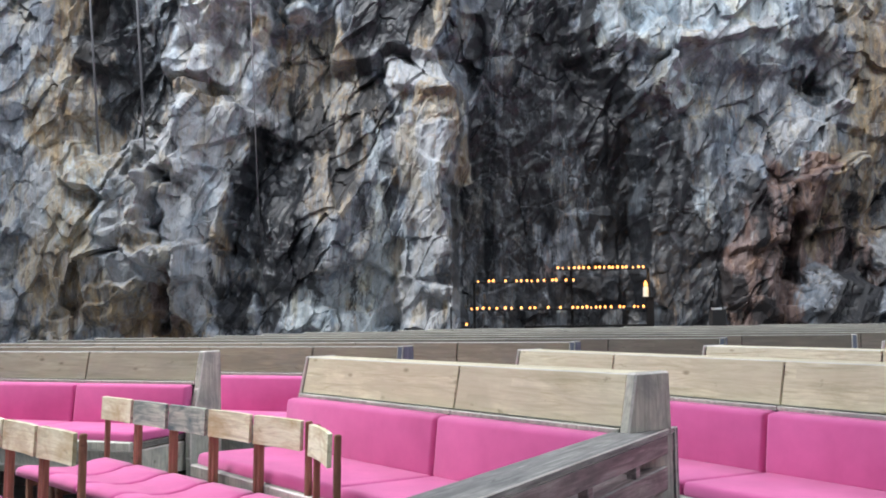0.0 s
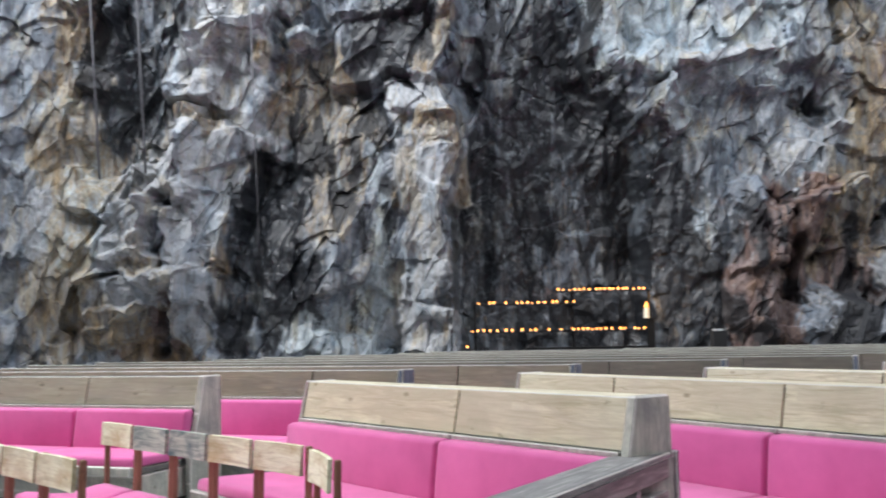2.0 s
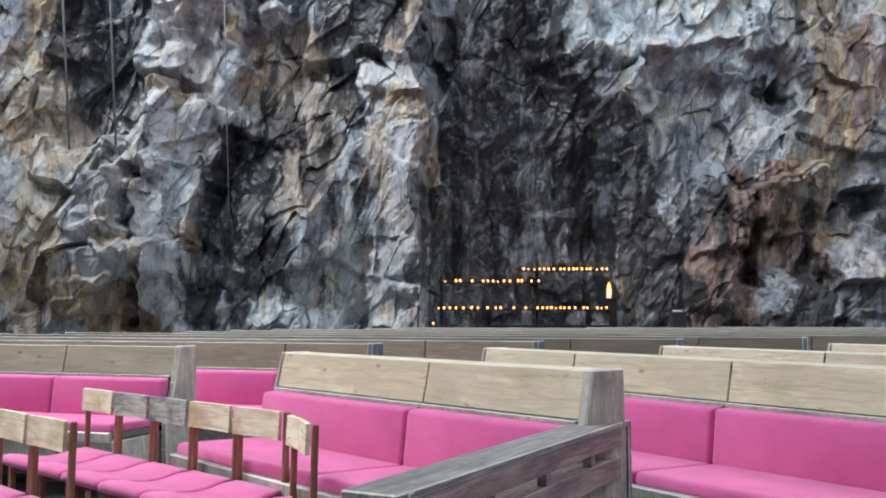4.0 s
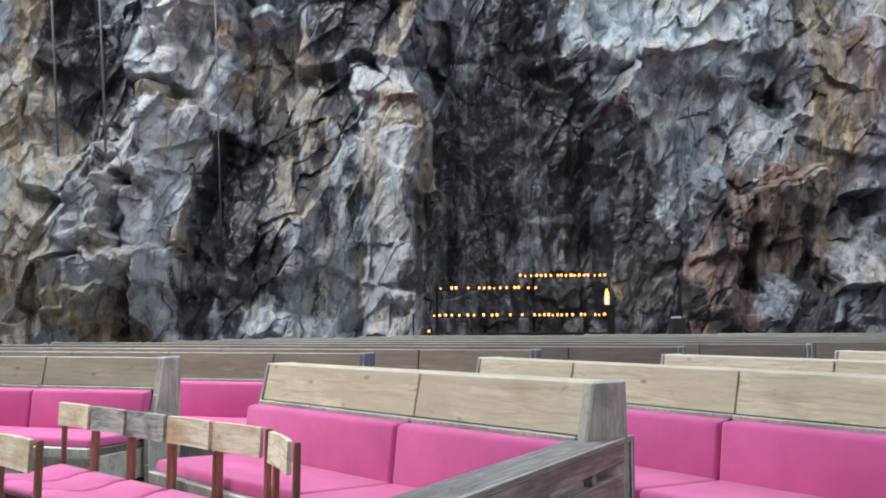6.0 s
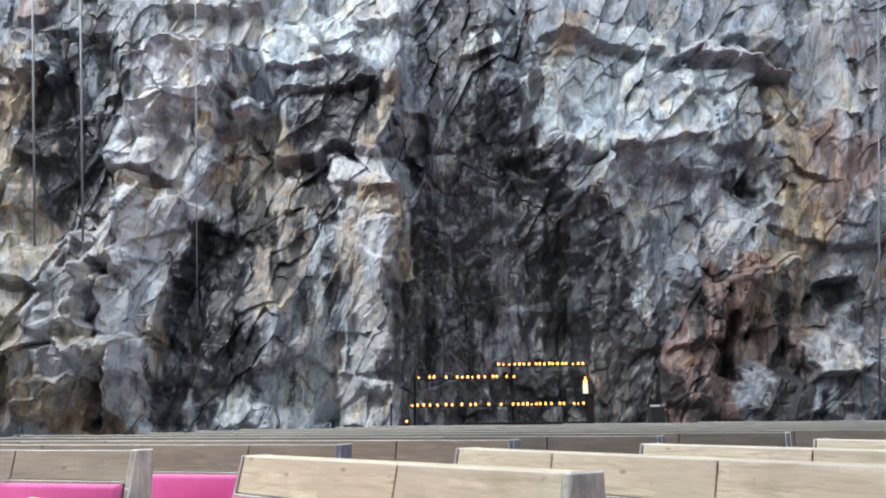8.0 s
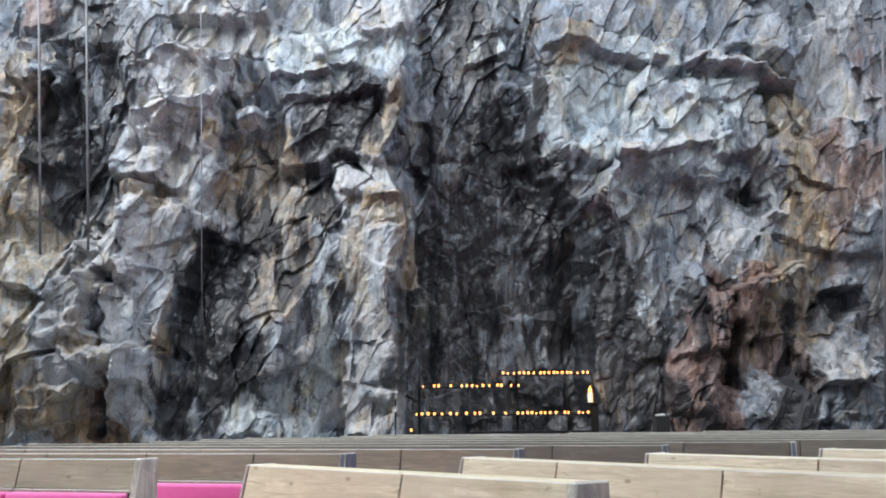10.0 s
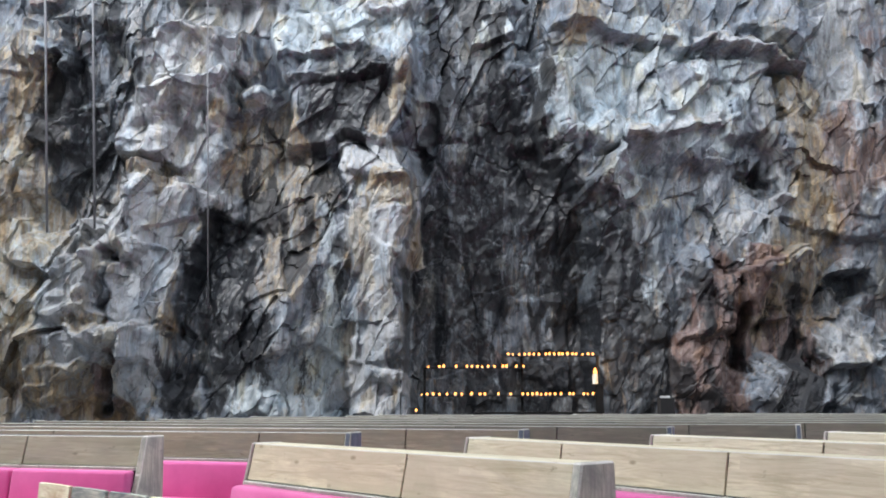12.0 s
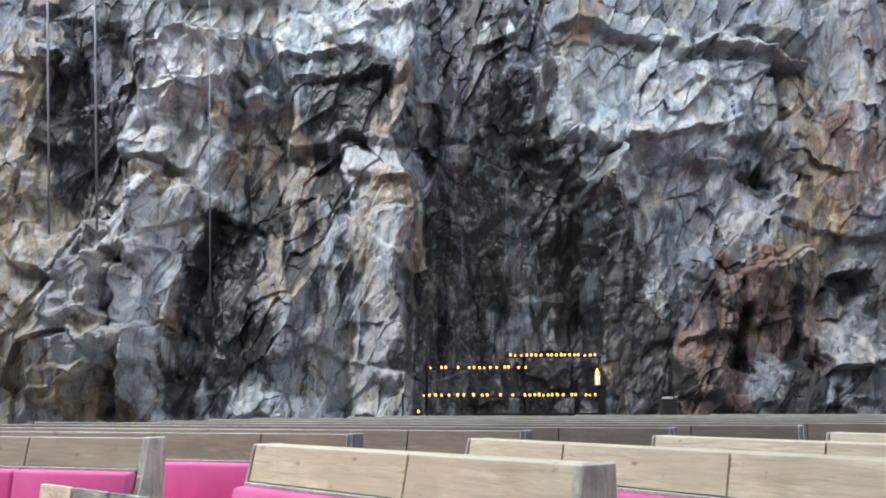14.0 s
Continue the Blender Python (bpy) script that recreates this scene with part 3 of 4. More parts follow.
    # broken plates at several sizes; the larger ones lean to one side, the small ones are cut to every side
    sx, sz = x - 0.42 * z, z + 0.15 * x
    calm = 1 - 0.85 * np.maximum(b(1.95, 2.6, 1.6, 3.4), 0.8 * b(4.2, 2.7, 0.7, 2.1))  # the niche and the streaked face are smoother
    large, tone_l = plates(sx * 0.85, sz * 0.52, 61, 1.0, 0.22)
    middle, tone_m = plates(sx * 2.5 + 4, sz * 1.15, 67, 1.1, 0.2)
    small, tone_s = plates(sx * 4.6, sz * 2.9, 71, 1.1, 0.12)
    d += (1 - 0.5 * taken) * (0.23 * calm * (1 - 0.75 * b(-1.9, 3.3, 1.2, 1.7)) * large + 0.12 * (0.1 + 0.9 * calm) * middle) + 0.016 * (0.1 + 0.9 * calm) * small
    d += 0.08 * calm * facets(sx * 1.4, sz * 0.8, 62) + 0.030 * facets(sx * 3.4, sz * 2.0, 64) + 0.017 * facets(x * 9.0 - 2.0 * z, z * 5.5, 75) + 0.006 * facets(x * 21.0, z * 17.0, 79)
    d += 0.11 * (1 - calm) * facets(x * 1.7, z * 0.35, 65) + 0.07 * (1 - calm) * facets(x * 4.2, z * 0.9, 66)
    # slabs that broke away along sharp edges
    slab_a = bump_up(facets(sx * 0.75 + 3, sz * 0.5, 63), -0.03, 0.06)
    slab_b = bump_up(facets(sx * 1.9, sz * 1.15 + 5, 69), 0.0, 0.09)
    slab_c = bump_up(facets(x * 4.4 + 1.5 * z, z * 3.4, 73), 0.0, 0.18)
    d += 0.12 * calm * slab_a + 0.060 * calm * slab_b + 0.014 * slab_c - 0.15
    crack = np.abs(facets(x * 1.1 + 0.6 * z, z * 0.5, 85)) + 0.2 * np.abs(facets(x * 5, z * 4, 87))
    d -= 0.025 * calm * (1 - bump_up(crack, 0.0, 0.05))
    d += 0.35 * bump_up(-z, -0.9, 0.3)                         # foot of the face

    speck = 0.10 * tone_l + 0.16 * tone_m + 0.06 * tone_s + 0.16 * (slab_a - 0.5) + 0.22 * (slab_b - 0.5) + 0.12 * (slab_c - 0.5) + 0.22 * facets(sx * 1.5, sz * 0.8, 101) + 0.18 * facets(sx * 4.1, sz * 2.2, 103) + 0.18 * facets(x * 9, z * 5, 105)
    speck2 = -0.15 * (slab_a - 0.5) - 0.15 * (slab_b - 0.5) + 0.36 * facets(sx * 1.4, sz * 0.7, 111) + 0.25 * facets(sx * 3.9, sz * 1.9, 113) + 0.18 * facets(x * 8, z * 4, 115)
    mx = wx + 0.35 * facets(x * 2.2, z * 1.2, 51)
    mz = wz + 0.50 * facets(x * 2.2, z * 1.0, 57)

    def b(*a, **k):
        return blob(mx, mz, *a, **k)

    masks = {
        "pale": np.maximum.reduce([b(-3.4, 6.5, 1.1, 0.9), 1.15 * b(-4.2, 3.9, 1.45, 2.2, turn=-25), 1.2 * b(-5.7, 3.0, 1.4, 1.8), 0.85 * b(-0.3, 3.5, 0.62, 2.6), 0.45 * b(7.6, 5.6, 1.3, 2.4), 0.5 * b(5.6, 4.3, 1.2, 0.9), 0.25 * b(-1.3, 3.6, 0.6, 2.2), 0.9 * b(-2.9, 7.9, 0.9, 0.6),
                                   1.05 * b(-5.2, 1.3, 1.5, 1.0), 0.8 * b(-4.0, 1.6, 0.7, 0.9), 0.2 * b(-1.8, 3.5, 0.7, 1.6), 0.9 * b(7.9, 1.9, 0.6, 0.7), 0.4 * b(6.6, 1.3, 0.6, 0.5), 0.35 * b(6.6, 4.4, 1.3, 1.4), 0.6 * b(2.5, 2.2, 0.5, 0.5), 0.7 * b(-0.2, 8.2, 0.6, 0.5)]),
        "cool": np.maximum.reduce([0.85 * b(4.4, 6.6, 1.9, 1.3), 0.95 * b(-0.9, 7.5, 1.1, 0.6), 0.35 * b(4.4, 2.4, 0.35, 1.8), 0.65 * b(-1.4, 1.4, 0.8, 0.7), 0.75 * b(1.8, 1.2, 0.9, 0.3), 0.9 * b(2.75, 2.5, 0.05, 0.3), 0.8 * b(-6.2, 3.2, 0.5, 0.9),
                                   0.75 * b(1.3, 7.9, 0.5, 0.5)]),
        # dark stone, plus painted shade of the niche, the pocket and a small hole
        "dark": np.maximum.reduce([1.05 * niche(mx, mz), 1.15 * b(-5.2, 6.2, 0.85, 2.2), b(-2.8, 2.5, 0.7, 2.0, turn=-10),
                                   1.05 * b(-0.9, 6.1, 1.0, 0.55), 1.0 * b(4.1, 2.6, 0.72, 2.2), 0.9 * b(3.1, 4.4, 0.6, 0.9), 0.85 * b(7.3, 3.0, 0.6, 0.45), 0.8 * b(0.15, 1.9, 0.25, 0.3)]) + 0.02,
        "red": np.maximum.reduce([0.35 * b(6.5, 2.6, 1.6, 1.6), b(5.3, 2.2, 0.75, 1.7), 0.8 * b(6.6, 2.6, 0.9, 0.8), 0.55 * b(8.0, 6.2, 0.9, 2.4), 0.7 * b(-5.0, 1.3, 1.4, 0.7), 0.75 * b(2.2, 2.0, 1.0, 0.7), 0.4 * b(8.5, 3.5, 0.9, 2.5)]),
        "ochre": np.maximum.reduce([0.8 * b(-6.3, 1.6, 0.9, 0.9), 0.7 * b(-4.6, 0.9, 0.9, 0.5), 0.8 * b(6.2, 3.0, 0.4, 1.0), 0.85 * b(7.2, 4.3, 0.5, 1.6), 0.85 * b(6.5, 3.4, 0.9, 0.5, turn=25), 0.8 * b(-6.3, 5.0, 0.5, 2.6), 1.0 * b(-1.9, 4.5, 0.7, 1.7), 0.65 * b(0.0, 3.0, 0.3, 1.8), 0.5 * b(6.9, 6.5, 0.5, 1.0),
                                    0.6 * b(-0.3, 5.2, 0.35, 0.8), 0.55 * b(-3.5, 1.9, 0.3, 1.4, turn=-25)]),
    }
    masks["dark"] = masks["dark"] - 0.75 * b(2.55, 2.05, 0.6, 0.5) - 0.7 * b(1.8, 1.2, 0.9, 0.28)
    masks["streaky"] = np.maximum.reduce([b(-0.9, 6.0, 1.0, 0.6), b(4.25, 2.4, 0.7, 2.1), 1.1 * b(1.6, 3.6, 1.7, 3.4), 0.6 * b(-2.2, 4.5, 0.8, 2.5), 0.5 * b(6.8, 4.0, 0.9, 2.0)])
    column = 0.5 + 0.9 * facets(x * 1.25 + 0.15 * z, z * 0.42, 121) + 0.6 * facets(x * 3.4, z * 1.1, 123) + 0.35 * facets(x * 7.0, z * 3.0, 125)
    # dark stains; the niche is blackened further to paint its recess shade
    masks["stain_shade"] = np.maximum.reduce([niche(mx, mz) * (1.35 + 0.7 * bump_up(mz, 1.6, 2.8) - 0.1 * bump_up(mz, 5.0, 6.8)), 1.7 * b(2.35, 6.4, 0.42, 3.0), 1.9 * b(2.6, 3.9, 0.85, 1.7), 1.25 * b(-1.8, 4.8, 0.9, 1.6), 0.7 * b(-1.7, 2.4, 0.8, 1.6), 1.6 * b(3.2, 3.4, 0.4, 1.8), 1.1 * b(4.15, 2.5, 0.6, 2.0), 1.0 * b(5.8, 2.3, 1.5, 1.6), 1.1 * b(-2.8, 2.5, 0.7, 1.9, turn=-10),
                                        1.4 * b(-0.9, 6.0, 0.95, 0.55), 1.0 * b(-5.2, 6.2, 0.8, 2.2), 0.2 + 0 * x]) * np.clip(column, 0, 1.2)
    for key, amount in (("pale", speck), ("cool", -speck), ("dark", -0.8 * speck2), ("red", 0.4 * speck2), ("ochre", 0.09 + 0.7 * speck2 - 0.4 * speck)):
        masks[key] = masks[key] * (1 - 0.8 * taken) + 0.8 * tint[key] + amount * (1 - 0.45 * taken)
    return d, masks


def build_rock():
    xs, zs = np.arange(X0, X1, STEP), np.arange(Z0, Z1, STEP)
    gx, gz = np.meshgrid(xs, zs)
    d, masks = rock_shape(gx, gz)
    nx, nz = len(xs), len(zs)
    co = np.stack([gx, WALL_Y - d, gz], -1).reshape(-1, 3)
    i = (np.arange(nz - 1)[:, None] * nx + np.arange(nx - 1)[None, :]).ravel()
    quads = np.stack([i, i + 1, i + nx + 1, i + nx], -1)
    me = bpy.data.meshes.new("rock_wall")
    me.vertices.add(len(co))
    me.vertices.foreach_set("co", co.ravel())
    me.loops.add(quads.size)
    me.loops.foreach_set("vertex_index", quads.ravel())
    me.polygons.add(len(quads))
    me.polygons.foreach_set("loop_start", np.arange(len(quads)) * 4)
    me.update(calc_edges=True)
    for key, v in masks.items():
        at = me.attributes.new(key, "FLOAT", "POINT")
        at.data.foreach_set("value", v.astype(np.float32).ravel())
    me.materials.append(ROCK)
    me.shade_flat()
    ob = new("wall_north", me)
    return tagged(ob, "blasted grey, pale and reddish bedrock wall", "rock wall", kind="structure")


rock_wall = build_rock()

# ---------------------------------------------------------------- shell


def slab(name, x0, x1, y0, y1, z0, z1, mat, label, category):
    return tagged(part(name, box(x0, x1, y0, y1, z0, z1, 0.0), mat), label, category, kind="structure")


slab("floor", -13.5, 14.5, -9.5, 17.5, -0.3, 0.0, FLOOR, "grey stone floor between the pews", "floor")
slab("wall_west", -13.8, -10.4, -9.5, 17.5, -0.3, 10.2, PLASTER, "plain rough side wall of the hall", "wall")
slab("wall_east", 11.4, 14.8, -9.5, 17.5, -0.3, 10.2, PLASTER, "plain rough side wall of the hall", "wall")
slab("wall_south", -10.4, 11.4, -9.5, -8.5, -0.3, 10.2, PLASTER, "plain rough wall behind the altar floor", "wall")
# unseen; stretched far south to keep sky light off the pew backs
slab("ceiling", -8.6, 9.6, -7.2, 7.4, 12.0, 12.3, COPPER, "copper-clad ceiling disc inside a skylight ring", "ceiling")

# ---------------------------------------------------------------- pews
TOP = 0.95


def turn_to(dx, dy):
    return math.degrees(math.atan2(dy, dx))


SHARED = {}


def shared(key, make, mat):
    if key not in SHARED:
        SHARED[key] = mesh_of(key, make(), mat)
    return SHARED[key]


def cushion(x0, x1, profile, bevel):
    bm = prism(profile, x0, x1, bevel, 3)
    for f in bm.faces:
        f.smooth = True
    return bm


def pew(x, y, dx, dy, sizes, label, wood=WOOD, ends=END_WOOD, group="pew rows"):
    """A pew whose back's top front edge starts at (x, y) and runs along (dx, dy); the sitter faces to the right of that way. sizes: panel lengths."""
    root = new("pew")
    root.matrix_basis = pose(x, y, 0, rz=turn_to(dx, dy))
    tagged(root, label, "pew", group)
    total = sum(sizes)
    # local x along the pew, local -y the side of the seat
    part("back_frame", prism([(0.16, 0.0), (0.185, 0.0), (0.165, TOP - 0.004), (0.14, TOP - 0.004)], 0, total, 0.003), BASE_WOOD, root)
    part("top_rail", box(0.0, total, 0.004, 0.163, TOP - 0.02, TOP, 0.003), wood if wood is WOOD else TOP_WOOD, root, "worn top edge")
    part("seat_board", box(0.02, total - 0.02, -0.62, 0.10, 0.412, 0.448, 0.004), BASE_WOOD, root)
    part("seat_box", prism([(-0.605, 0.404), (0.10, 0.404), (0.10, 0.225), (-0.50, 0.225), (-0.585, 0.285)], 0.015, total - 0.015, 0.006), END_WOOD, root, "grey-green boxed front under the seat")
    for x in (0.25, total - 0.31):
        part("support", box(x, x + 0.06, -0.36, 0.10, 0.0, 0.224, 0.004), BASE_WOOD, root)
    part("seat_edge", box(0.0, total, -0.662, -0.622, 0.405, 0.462, 0.006), END_WOOD, root, "grey worn front edge of the seat")
    for s, e in ((-0.02, 0.0), (total, total + 0.045)):
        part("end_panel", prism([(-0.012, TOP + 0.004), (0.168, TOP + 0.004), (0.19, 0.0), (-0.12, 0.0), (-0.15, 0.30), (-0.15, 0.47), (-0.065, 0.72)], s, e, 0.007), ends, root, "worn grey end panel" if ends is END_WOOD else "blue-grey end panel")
    at = 0.0
    for w in sizes:
        key = "_%s_%.2f" % (wood.name, w)
        m = Matrix.Translation((at, 0, 0))
        part("back_panel", shared("back_panel" + key, lambda: prism([(-0.002, TOP - 0.001), (0.003, TOP - 0.001), (-0.018, 0.768), (-0.042, 0.768)], 0.004, w - 0.004, 0.003, 1, False), wood), None, root, at=m)
        part("ledge", shared("ledge" + key, lambda: box(0.003, w - 0.003, -0.064, -0.015, 0.746, 0.764, 0.002), END_WOOD), None, root, at=m)
        part("back_cushion", shared("back_cushion" + key, lambda: cushion(0.004, w - 0.004, [(-0.045, 0.748), (-0.138, 0.744), (-0.168, 0.492), (-0.08, 0.488)], 0.022), PINK), None, root, at=m)
        part("seat_cushion", shared("seat_cushion" + key, lambda: cushion(0.004, w - 0.004, [(-0.10, 0.505), (-0.625, 0.515), (-0.635, 0.452), (-0.10, 0.452)], 0.022), PINK), None, root, at=m)
        at += w
    return root


PEW_LABEL = "grey pine pew with bright pink cushions"


# the block whose ends face the camera across the aisle
pew(-0.72, 5.13, 0.617, -0.787, [1.265, 0.93], "pine pew of two panels with bright pink cushions beside a rail")
pew(0.44, 5.70, 0.525, -0.851, [0.82, 1.06, 1.0, 1.0], "long pine pew with pink cushions behind the rail")
pew(1.60, 5.95, 0.541, -0.841, [1.17, 1.1, 1.1], PEW_LABEL)
pew(2.88, 6.35, 0.523, -0.852, [1.1, 1.1, 1.1], PEW_LABEL)

# the block beyond the aisle, one row behind the other up to the rock
ROW_DX, ROW_DY, ROW_PANEL = 0.93, -0.367, 0.88
for n in range(13):
    rx, ry = -1.565 + 1.24 * n, 6.18 + 0.478 * n
    reach = min((14.4 - ry) / 0.367, (15.1 - ry + rx) / 1.297)  # the rock comes forward on the west side
    first = 0.66 if n == 1 else ROW_PANEL
    count = max(2, min(13, int((reach - first) / ROW_PANEL) + 1))
    run = (count - 1) * ROW_PANEL + first
    # rows farther back take darker pine in place of the dimmer light there
    pew(rx - ROW_DX * run, ry - ROW_DY * run, ROW_DX, ROW_DY, [ROW_PANEL] * (count - 1) + [first], "long row of greyed pine pew across the aisle", (MID_WOOD, GREY_WOOD, GREY_WOOD)[n] if n < 3 else SHADED_WOOD, END_WOOD if n == 0 else BLUE_END)

# ---------------------------------------------------------------- rail at the end of the front pew


def end_rail():
    root = new("wooden_rail")
    root.matrix_basis = pose(0.815, 3.515, 0, rz=turn_to(-0.50, -0.866))
    tagged(root, "grey weathered wooden rail with open slots at the pew's end", "rail")
    z = 0.752
    n = 1.75
    part("top_plank", box(0, n, -0.155, 0.0, z - 0.022, z, 0.004), RAIL_WOOD, root, "worn grey top plank")
    part("fascia", box(0, n, -0.036, -0.004, z - 0.088, z - 0.023, 0.003), RAIL_SIDE, root)
    part("lower_plank", box(0.0, n, -0.150, -0.006, z - 0.212, z - 0.128, 0.004), RAIL_SIDE, root)
    for x in (0.0, 0.36, 0.78, 1.20, 1.62):
        part("spacer", box(x + 0.002, x + 0.045, -0.04, -0.008, z - 0.127, z - 0.089, 0.002), RAIL_SIDE, root)
    for x in (0.0, 1.70):
        part("post", box(x - 0.03, x, -0.15, 0.004, 0.0, z - 0.002, 0.004), RAIL_WOOD, root, "grey post")
    return root


end_rail()

# ---------------------------------------------------------------- chairs
CHAIR_W = 0.372


def chair(board, board_label, label):
    """Local x along the back board, local -y the side of the seat; the back board's top front edge is at y = 0."""
    root = new("chair")
    w = CHAIR_W
    bm = bmesh.new()
    rows = []
    steps = 8
    for i in range(steps + 1):
        x = 0.004 + (w - 0.03) * i / steps
        bow = 0.010 * (1 - (2 * i / steps - 1) ** 2)
        rows.append([bm.verts.new((x, y + bow, z)) for y, z in ((0.0, 0.752), (0.016, 0.754), (0.011, 0.637), (-0.006, 0.635))])
    for a, b in zip(rows, rows[1:]):
        for k in range(4):
            bm.faces.new((a[k], b[k], b[(k + 1) % 4], a[(k + 1) % 4]))
    bm.faces.new(rows[0][::-1])
    bm.faces.new(rows[-1])
    bmesh.ops.recalc_face_normals(bm, faces=bm.faces)
    part("back_board", bm, board, root, board_label)
    for x in (0.0, w - 0.026):
        part("post", prism([(0.020, 0.751), (0.044, 0.751), (0.038, 0.44), (0.060, 0.0), (0.034, 0.0), (0.012, 0.44)], x, x + 0.024, 0.004), POST_WOOD, root, "reddish-brown post")
    for x in (0.02, w - 0.045):
        part("front_leg", box(x, x + 0.028, -0.40, -0.37, 0.0, 0.385, 0.004), POST_WOOD, root)
    for x in (0.025, w - 0.042):
        part("side_rail", box(x, x + 0.018, -0.37, 0.02, 0.335, 0.385, 0.003), POST_WOOD, root)
    # upholstered seat with a gentle wave from back to front
    bm = bmesh.new()
    prof = [(0.01, 0.428), (-0.05, 0.424), (-0.12, 0.408), (-0.20, 0.402), (-0.28, 0.410), (-0.34, 0.426), (-0.40, 0.434), (-0.432, 0.428), (-0.442, 0.416)]
    up = [[bm.verts.new((x, y, z + (0.006 if 0 < k < 3 else 0))) for k, x in enumerate((0.002, 0.03, w - 0.036, w - 0.008))] for y, z in prof]
    dn = [[bm.verts.new((x, y, z - 0.024)) for x in (0.002, 0.03, w - 0.036, w - 0.008)] for y, z in prof]
    for i in range(len(prof) - 1):
        for k in range(3):
            bm.faces.new((up[i][k], up[i][k + 1], up[i + 1][k + 1], up[i + 1][k]))
            bm.faces.new((dn[i][k], dn[i + 1][k], dn[i + 1][k + 1], dn[i][k + 1]))
        for k in (0, 3):
            bm.faces.new((up[i][k], up[i + 1][k], dn[i + 1][k], dn[i][k]))
    for i in (0, -1):
        for k in range(3):
            bm.faces.new((up[i][k], up[i][k + 1], dn[i][k + 1], dn[i][k]))
    bmesh.ops.recalc_face_normals(bm, faces=bm.faces)
    smooth(part("seat_pad", bm, PINK, root, "bright pink upholstered seat"))
    return tagged(root, label, "chair", "loose chairs")


CHAIR_ROW = (0.684, -0.73)
pale_chair = chair(CHAIR_WOOD, "pale worn wooden back board", "wooden chair with pale back board and pink seat")
stained_chair = chair(STAINED_WOOD, "dark stained grey back board", "wooden chair with dark stained back board and pink seat")
spots = [(-1.84 + CHAIR_ROW[0] * 0.375 * i, 5.21 + CHAIR_ROW[1] * 0.375 * i, 0, i in (1, 2)) for i in range(5)]
spots += [(-0.53, 3.75, -24, False)]
spots += [(-1.59 + CHAIR_ROW[0] * 0.375 * i, 3.80 + CHAIR_ROW[1] * 0.375 * i, 0, False) for i in (-3, -2, -1, 0)]
placed = set()
for x, y, extra, stained in spots:
    m = pose(x, y, 0, rz=turn_to(*CHAIR_ROW) + extra)
    if stained in placed:
        copy_thing(stained_chair if stained else pale_chair, m)
    else:
        (stained_chair if stained else pale_chair).matrix_basis = m
        placed.add(stained)

# ---------------------------------------------------------------- candles
RACK_Y = 15.75


def rack():
    root = new("candle_rack")
    root.matrix_basis = pose(0, RACK_Y, 0)
    tagged(root, "black iron candle rack with three tiers against the rock", "candle rack")
    for x0, x1, z in ((1.84, 3.34, 1.868), (0.50, 2.18, 1.668), (0.42, 3.34, 1.222)):
        part("shelf", box(x0, x1, -0.05, 0.05, z - 0.012, z, 0.002), IRON, root)
        part("shelf_lip", box(x0, x1, 0.051, 0.056, z - 0.012, z + 0.02, 0.001), IRON, root)
    for x in (0.50, 2.10, 3.36):
        part("upright", box(x - 0.022, x + 0.022, 0.058, 0.10, 0.0, 1.88 if x > 1 else 1.68, 0.003), IRON, root)
    part("foot_rail", box(1.30, 3.34, -0.05, 0.05, 0.93, 0.965, 0.003), IRON, root)
    part("candle_arm", box(3.22, 3.42, -0.06, 0.05, 1.38, 1.41, 0.003), IRON, root)
    part("side_post", box(3.30, 3.42, -0.04, 0.05, 0.0, 1.38, 0.004), IRON, root)
    return root


rack()


def tealight():
    root = new("tealight")
    part("cup", tube((0, 0, 0), (0, 0, 0.018), 0.020, 10), CUP, root)
    part("wax", tube((0, 0, 0.0185), (0, 0, 0.020), 0.018, 10), WAX, root)
    bm = tube((0, 0, 0.021), (0, 0, 0.050), 0.013, 8, 0.002)
    bmesh.ops.create_icosphere(bm, subdivisions=1, radius=0.021, matrix=Matrix.Translation((0, 0, 0.034)))
    smooth(part("flame", bm, FLAME, root, "small warm flame"))
    return tagged(root, "lit tealight with a warm yellow flame", "candle", "candles on the rack")


light = tealight()
rng = random.Random(4)
spots = [(x, 1.868) for x in (1.87, 1.95, 2.05, 2.14, 2.22, 2.29, 2.38, 2.49, 2.55, 2.63, 2.71, 2.77, 2.85, 2.93, 2.99, 3.10, 3.19, 3.27)]
spots += [(x, 1.668) for x in (0.56, 0.74, 0.81, 1.01, 1.19, 1.27, 1.36, 1.44, 1.54, 1.64, 1.78, 1.84, 2.00, 2.12)]
spots += [(x, 1.222) for x in (0.45, 0.54, 0.64, 0.74, 0.86, 1.00, 1.10, 1.26, 1.40, 1.48, 1.70, 1.90, 2.10, 2.18, 2.26, 2.33, 2.40, 2.48, 2.55, 2.63, 2.73, 2.87, 2.93, 3.10, 3.17, 3.26)]
for k, (x, z) in enumerate(spots):
    m = pose(x, RACK_Y + rng.uniform(-0.02, 0.02), z, rz=rng.uniform(0, 360))
    m = m @ Matrix.Scale(rng.choice((0.75, 0.95, 1.0, 1.05, 1.12)), 4)
    if k == 0:
        light.matrix_basis = m
    else:
        made = copy_thing(light, m)
        made.matrix_basis = m


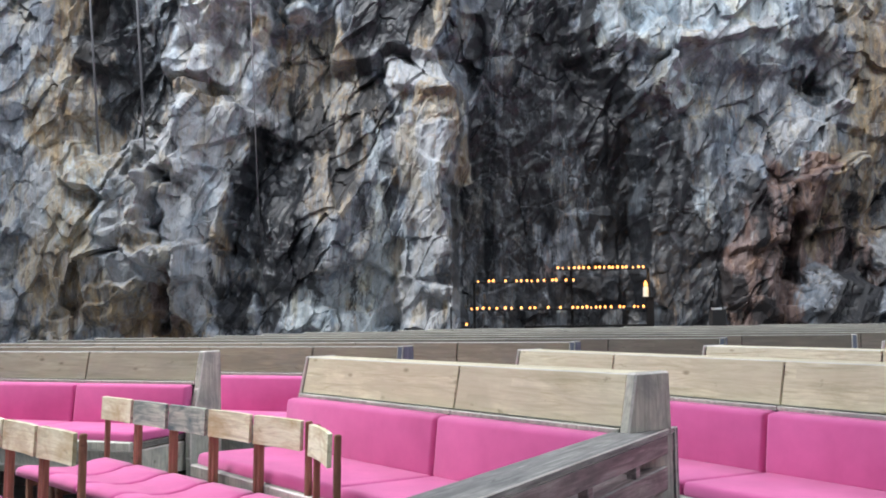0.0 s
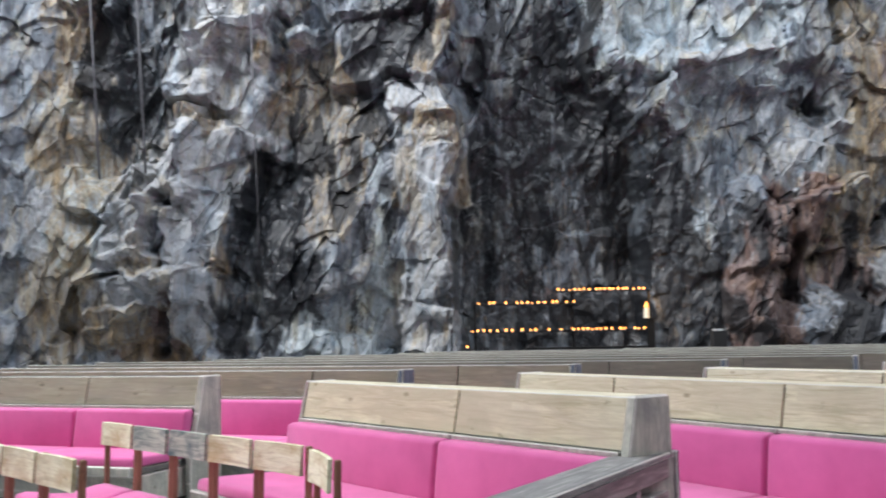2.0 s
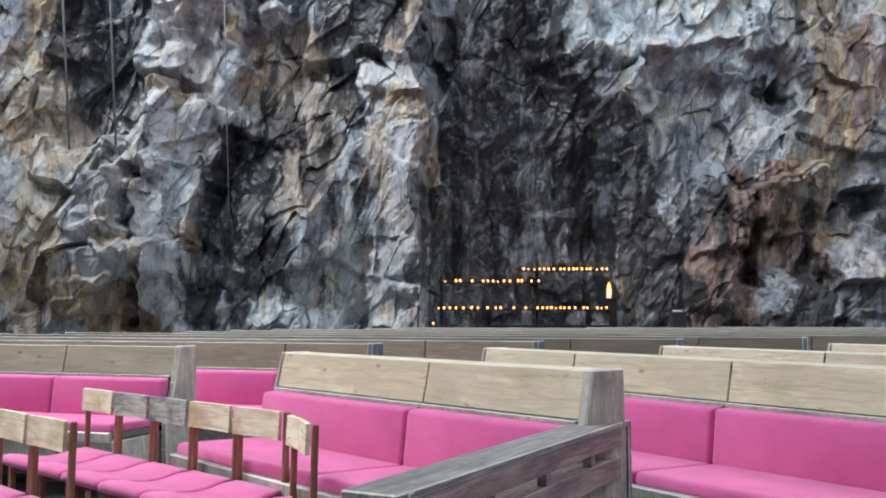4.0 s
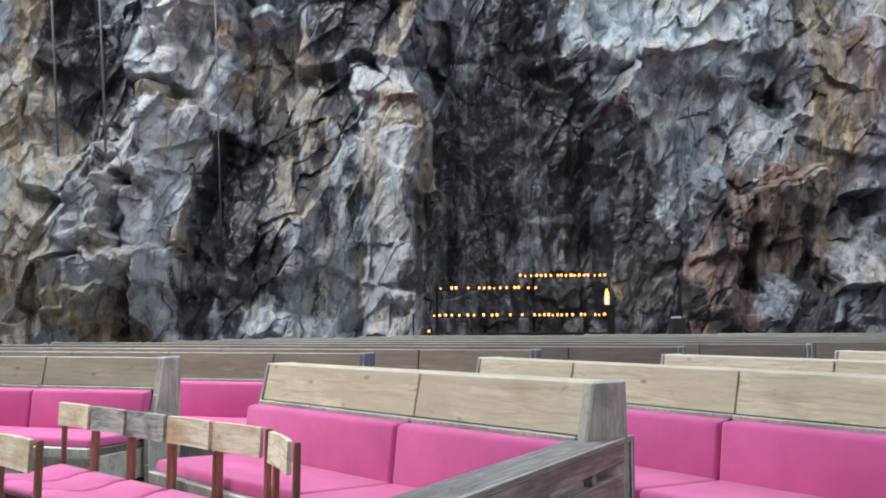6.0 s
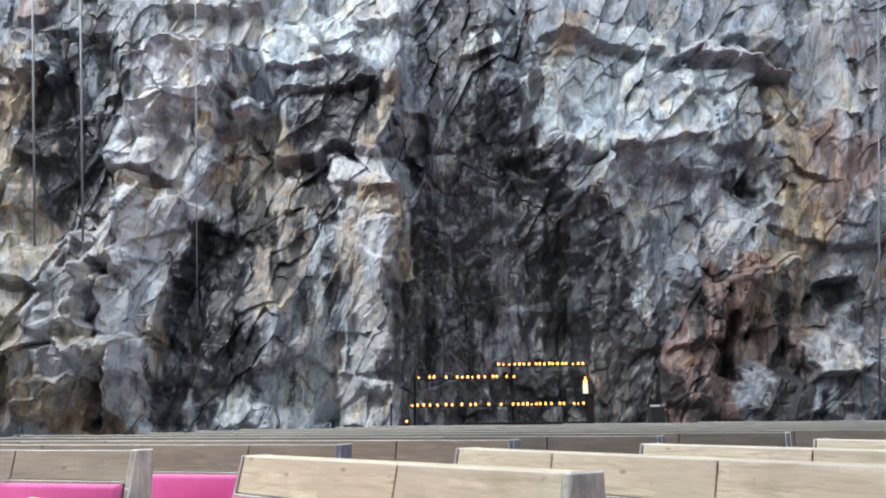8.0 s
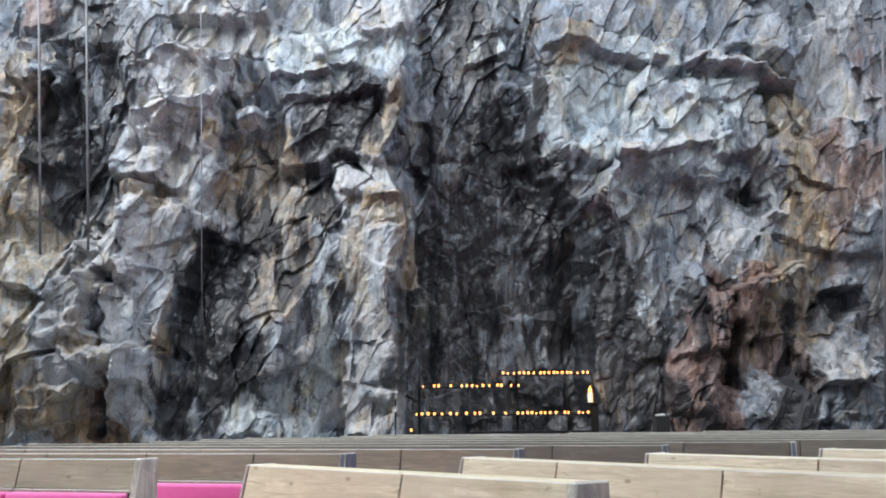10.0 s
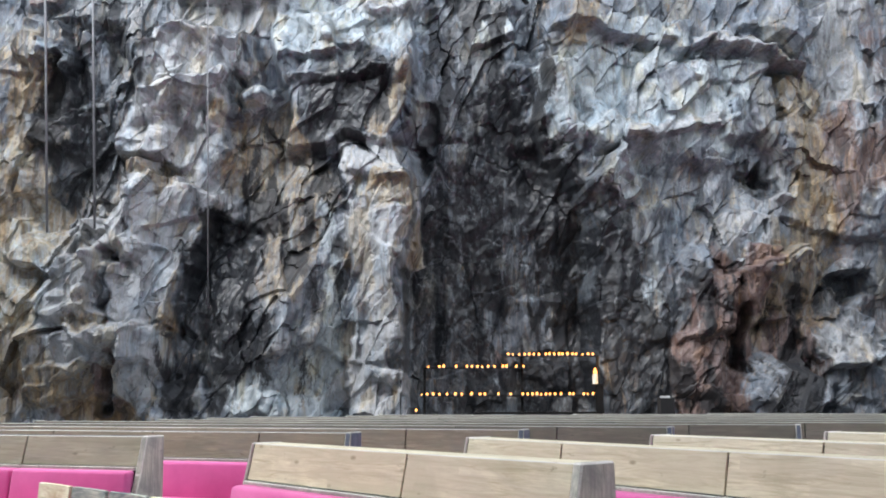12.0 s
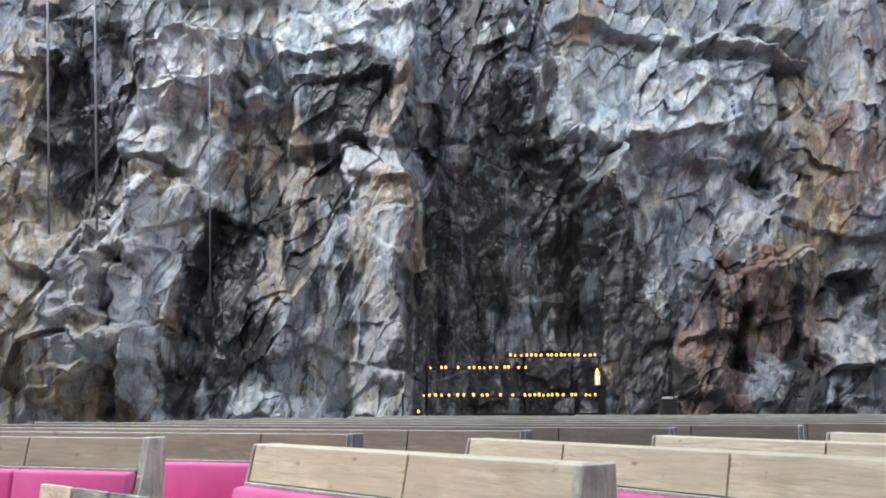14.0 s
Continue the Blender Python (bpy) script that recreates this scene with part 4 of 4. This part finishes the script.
def pillar_candle():
    root = new("pillar_candle")
    root.matrix_basis = pose(3.30, RACK_Y, 1.411)
    part("wax", tube((0, 0, 0), (0, 0, 0.165), 0.045, 14), WAX, root)
    bm = tube((0, 0, 0.19), (0, 0, 0.27), 0.026, 8, 0.004)
    bmesh.ops.create_icosphere(bm, subdivisions=2, radius=0.032, matrix=Matrix.Translation((0, 0, 0.195)))
    smooth(part("flame", bm, FLAME, root, "tall warm flame"))
    return tagged(root, "thick white candle with a tall flame", "candle")


pillar_candle()

# two lone candles on small brackets in the rock
for x, z in ((0.11, 1.64), (0.36, 0.965)):
    bracket = new("candle_bracket")
    bracket.matrix_basis = pose(x, RACK_Y - 0.1, 0)
    part("plate", box(-0.04, 0.04, -0.04, 0.04, z - 0.012, z - 0.001, 0.002), IRON, bracket)
    part("stem", tube((0, 0.0, 0.0), (0, 0.0, z - 0.012), 0.012, 8), IRON, bracket)
    tagged(bracket, "thin black iron candle holder before the rock", "candle holder")
    copy_thing(light, pose(x, RACK_Y - 0.1, z))


def black_box():
    root = new("black_box")
    root.matrix_basis = pose(4.33, 15.3, 0)
    part("body", box(-0.11, 0.11, -0.11, 0.11, 0.0, 1.18, 0.006, 2), BLACK, root)
    part("lid", box(-0.07, 0.05, -0.09, 0.09, 1.181, 1.212, 0.004, 2), SILVER, root, "silver plate on top")
    return tagged(root, "black upright box with a silver top by the rock", "box")


black_box()


def fixed_cable(x0, z0, x1, z1, r):
    """A straight cable fixed to the rock, just clear of it."""
    t = np.linspace(0, 1, 120)
    out = float(np.max(rock_shape(x0 + (x1 - x0) * t, z0 + (z1 - z0) * t)[0]))
    y = WALL_Y - out - r
    cable = smooth(part("cable", tube((x0, y, z0), (x1, y, z1), r, 8), CABLE))
    return tagged(cable, "thin grey cable running down the rock", "cable", "cables on the rock")


fixed_cable(-5.60, 3.85, -6.02, 10.2, 0.021)
fixed_cable(-4.90, 3.95, -5.27, 10.2, 0.021)
fixed_cable(-2.92, 2.6, -3.12, 8.2, 0.010)
fixed_cable(8.15, 1.2, 8.78, 8.6, 0.016)
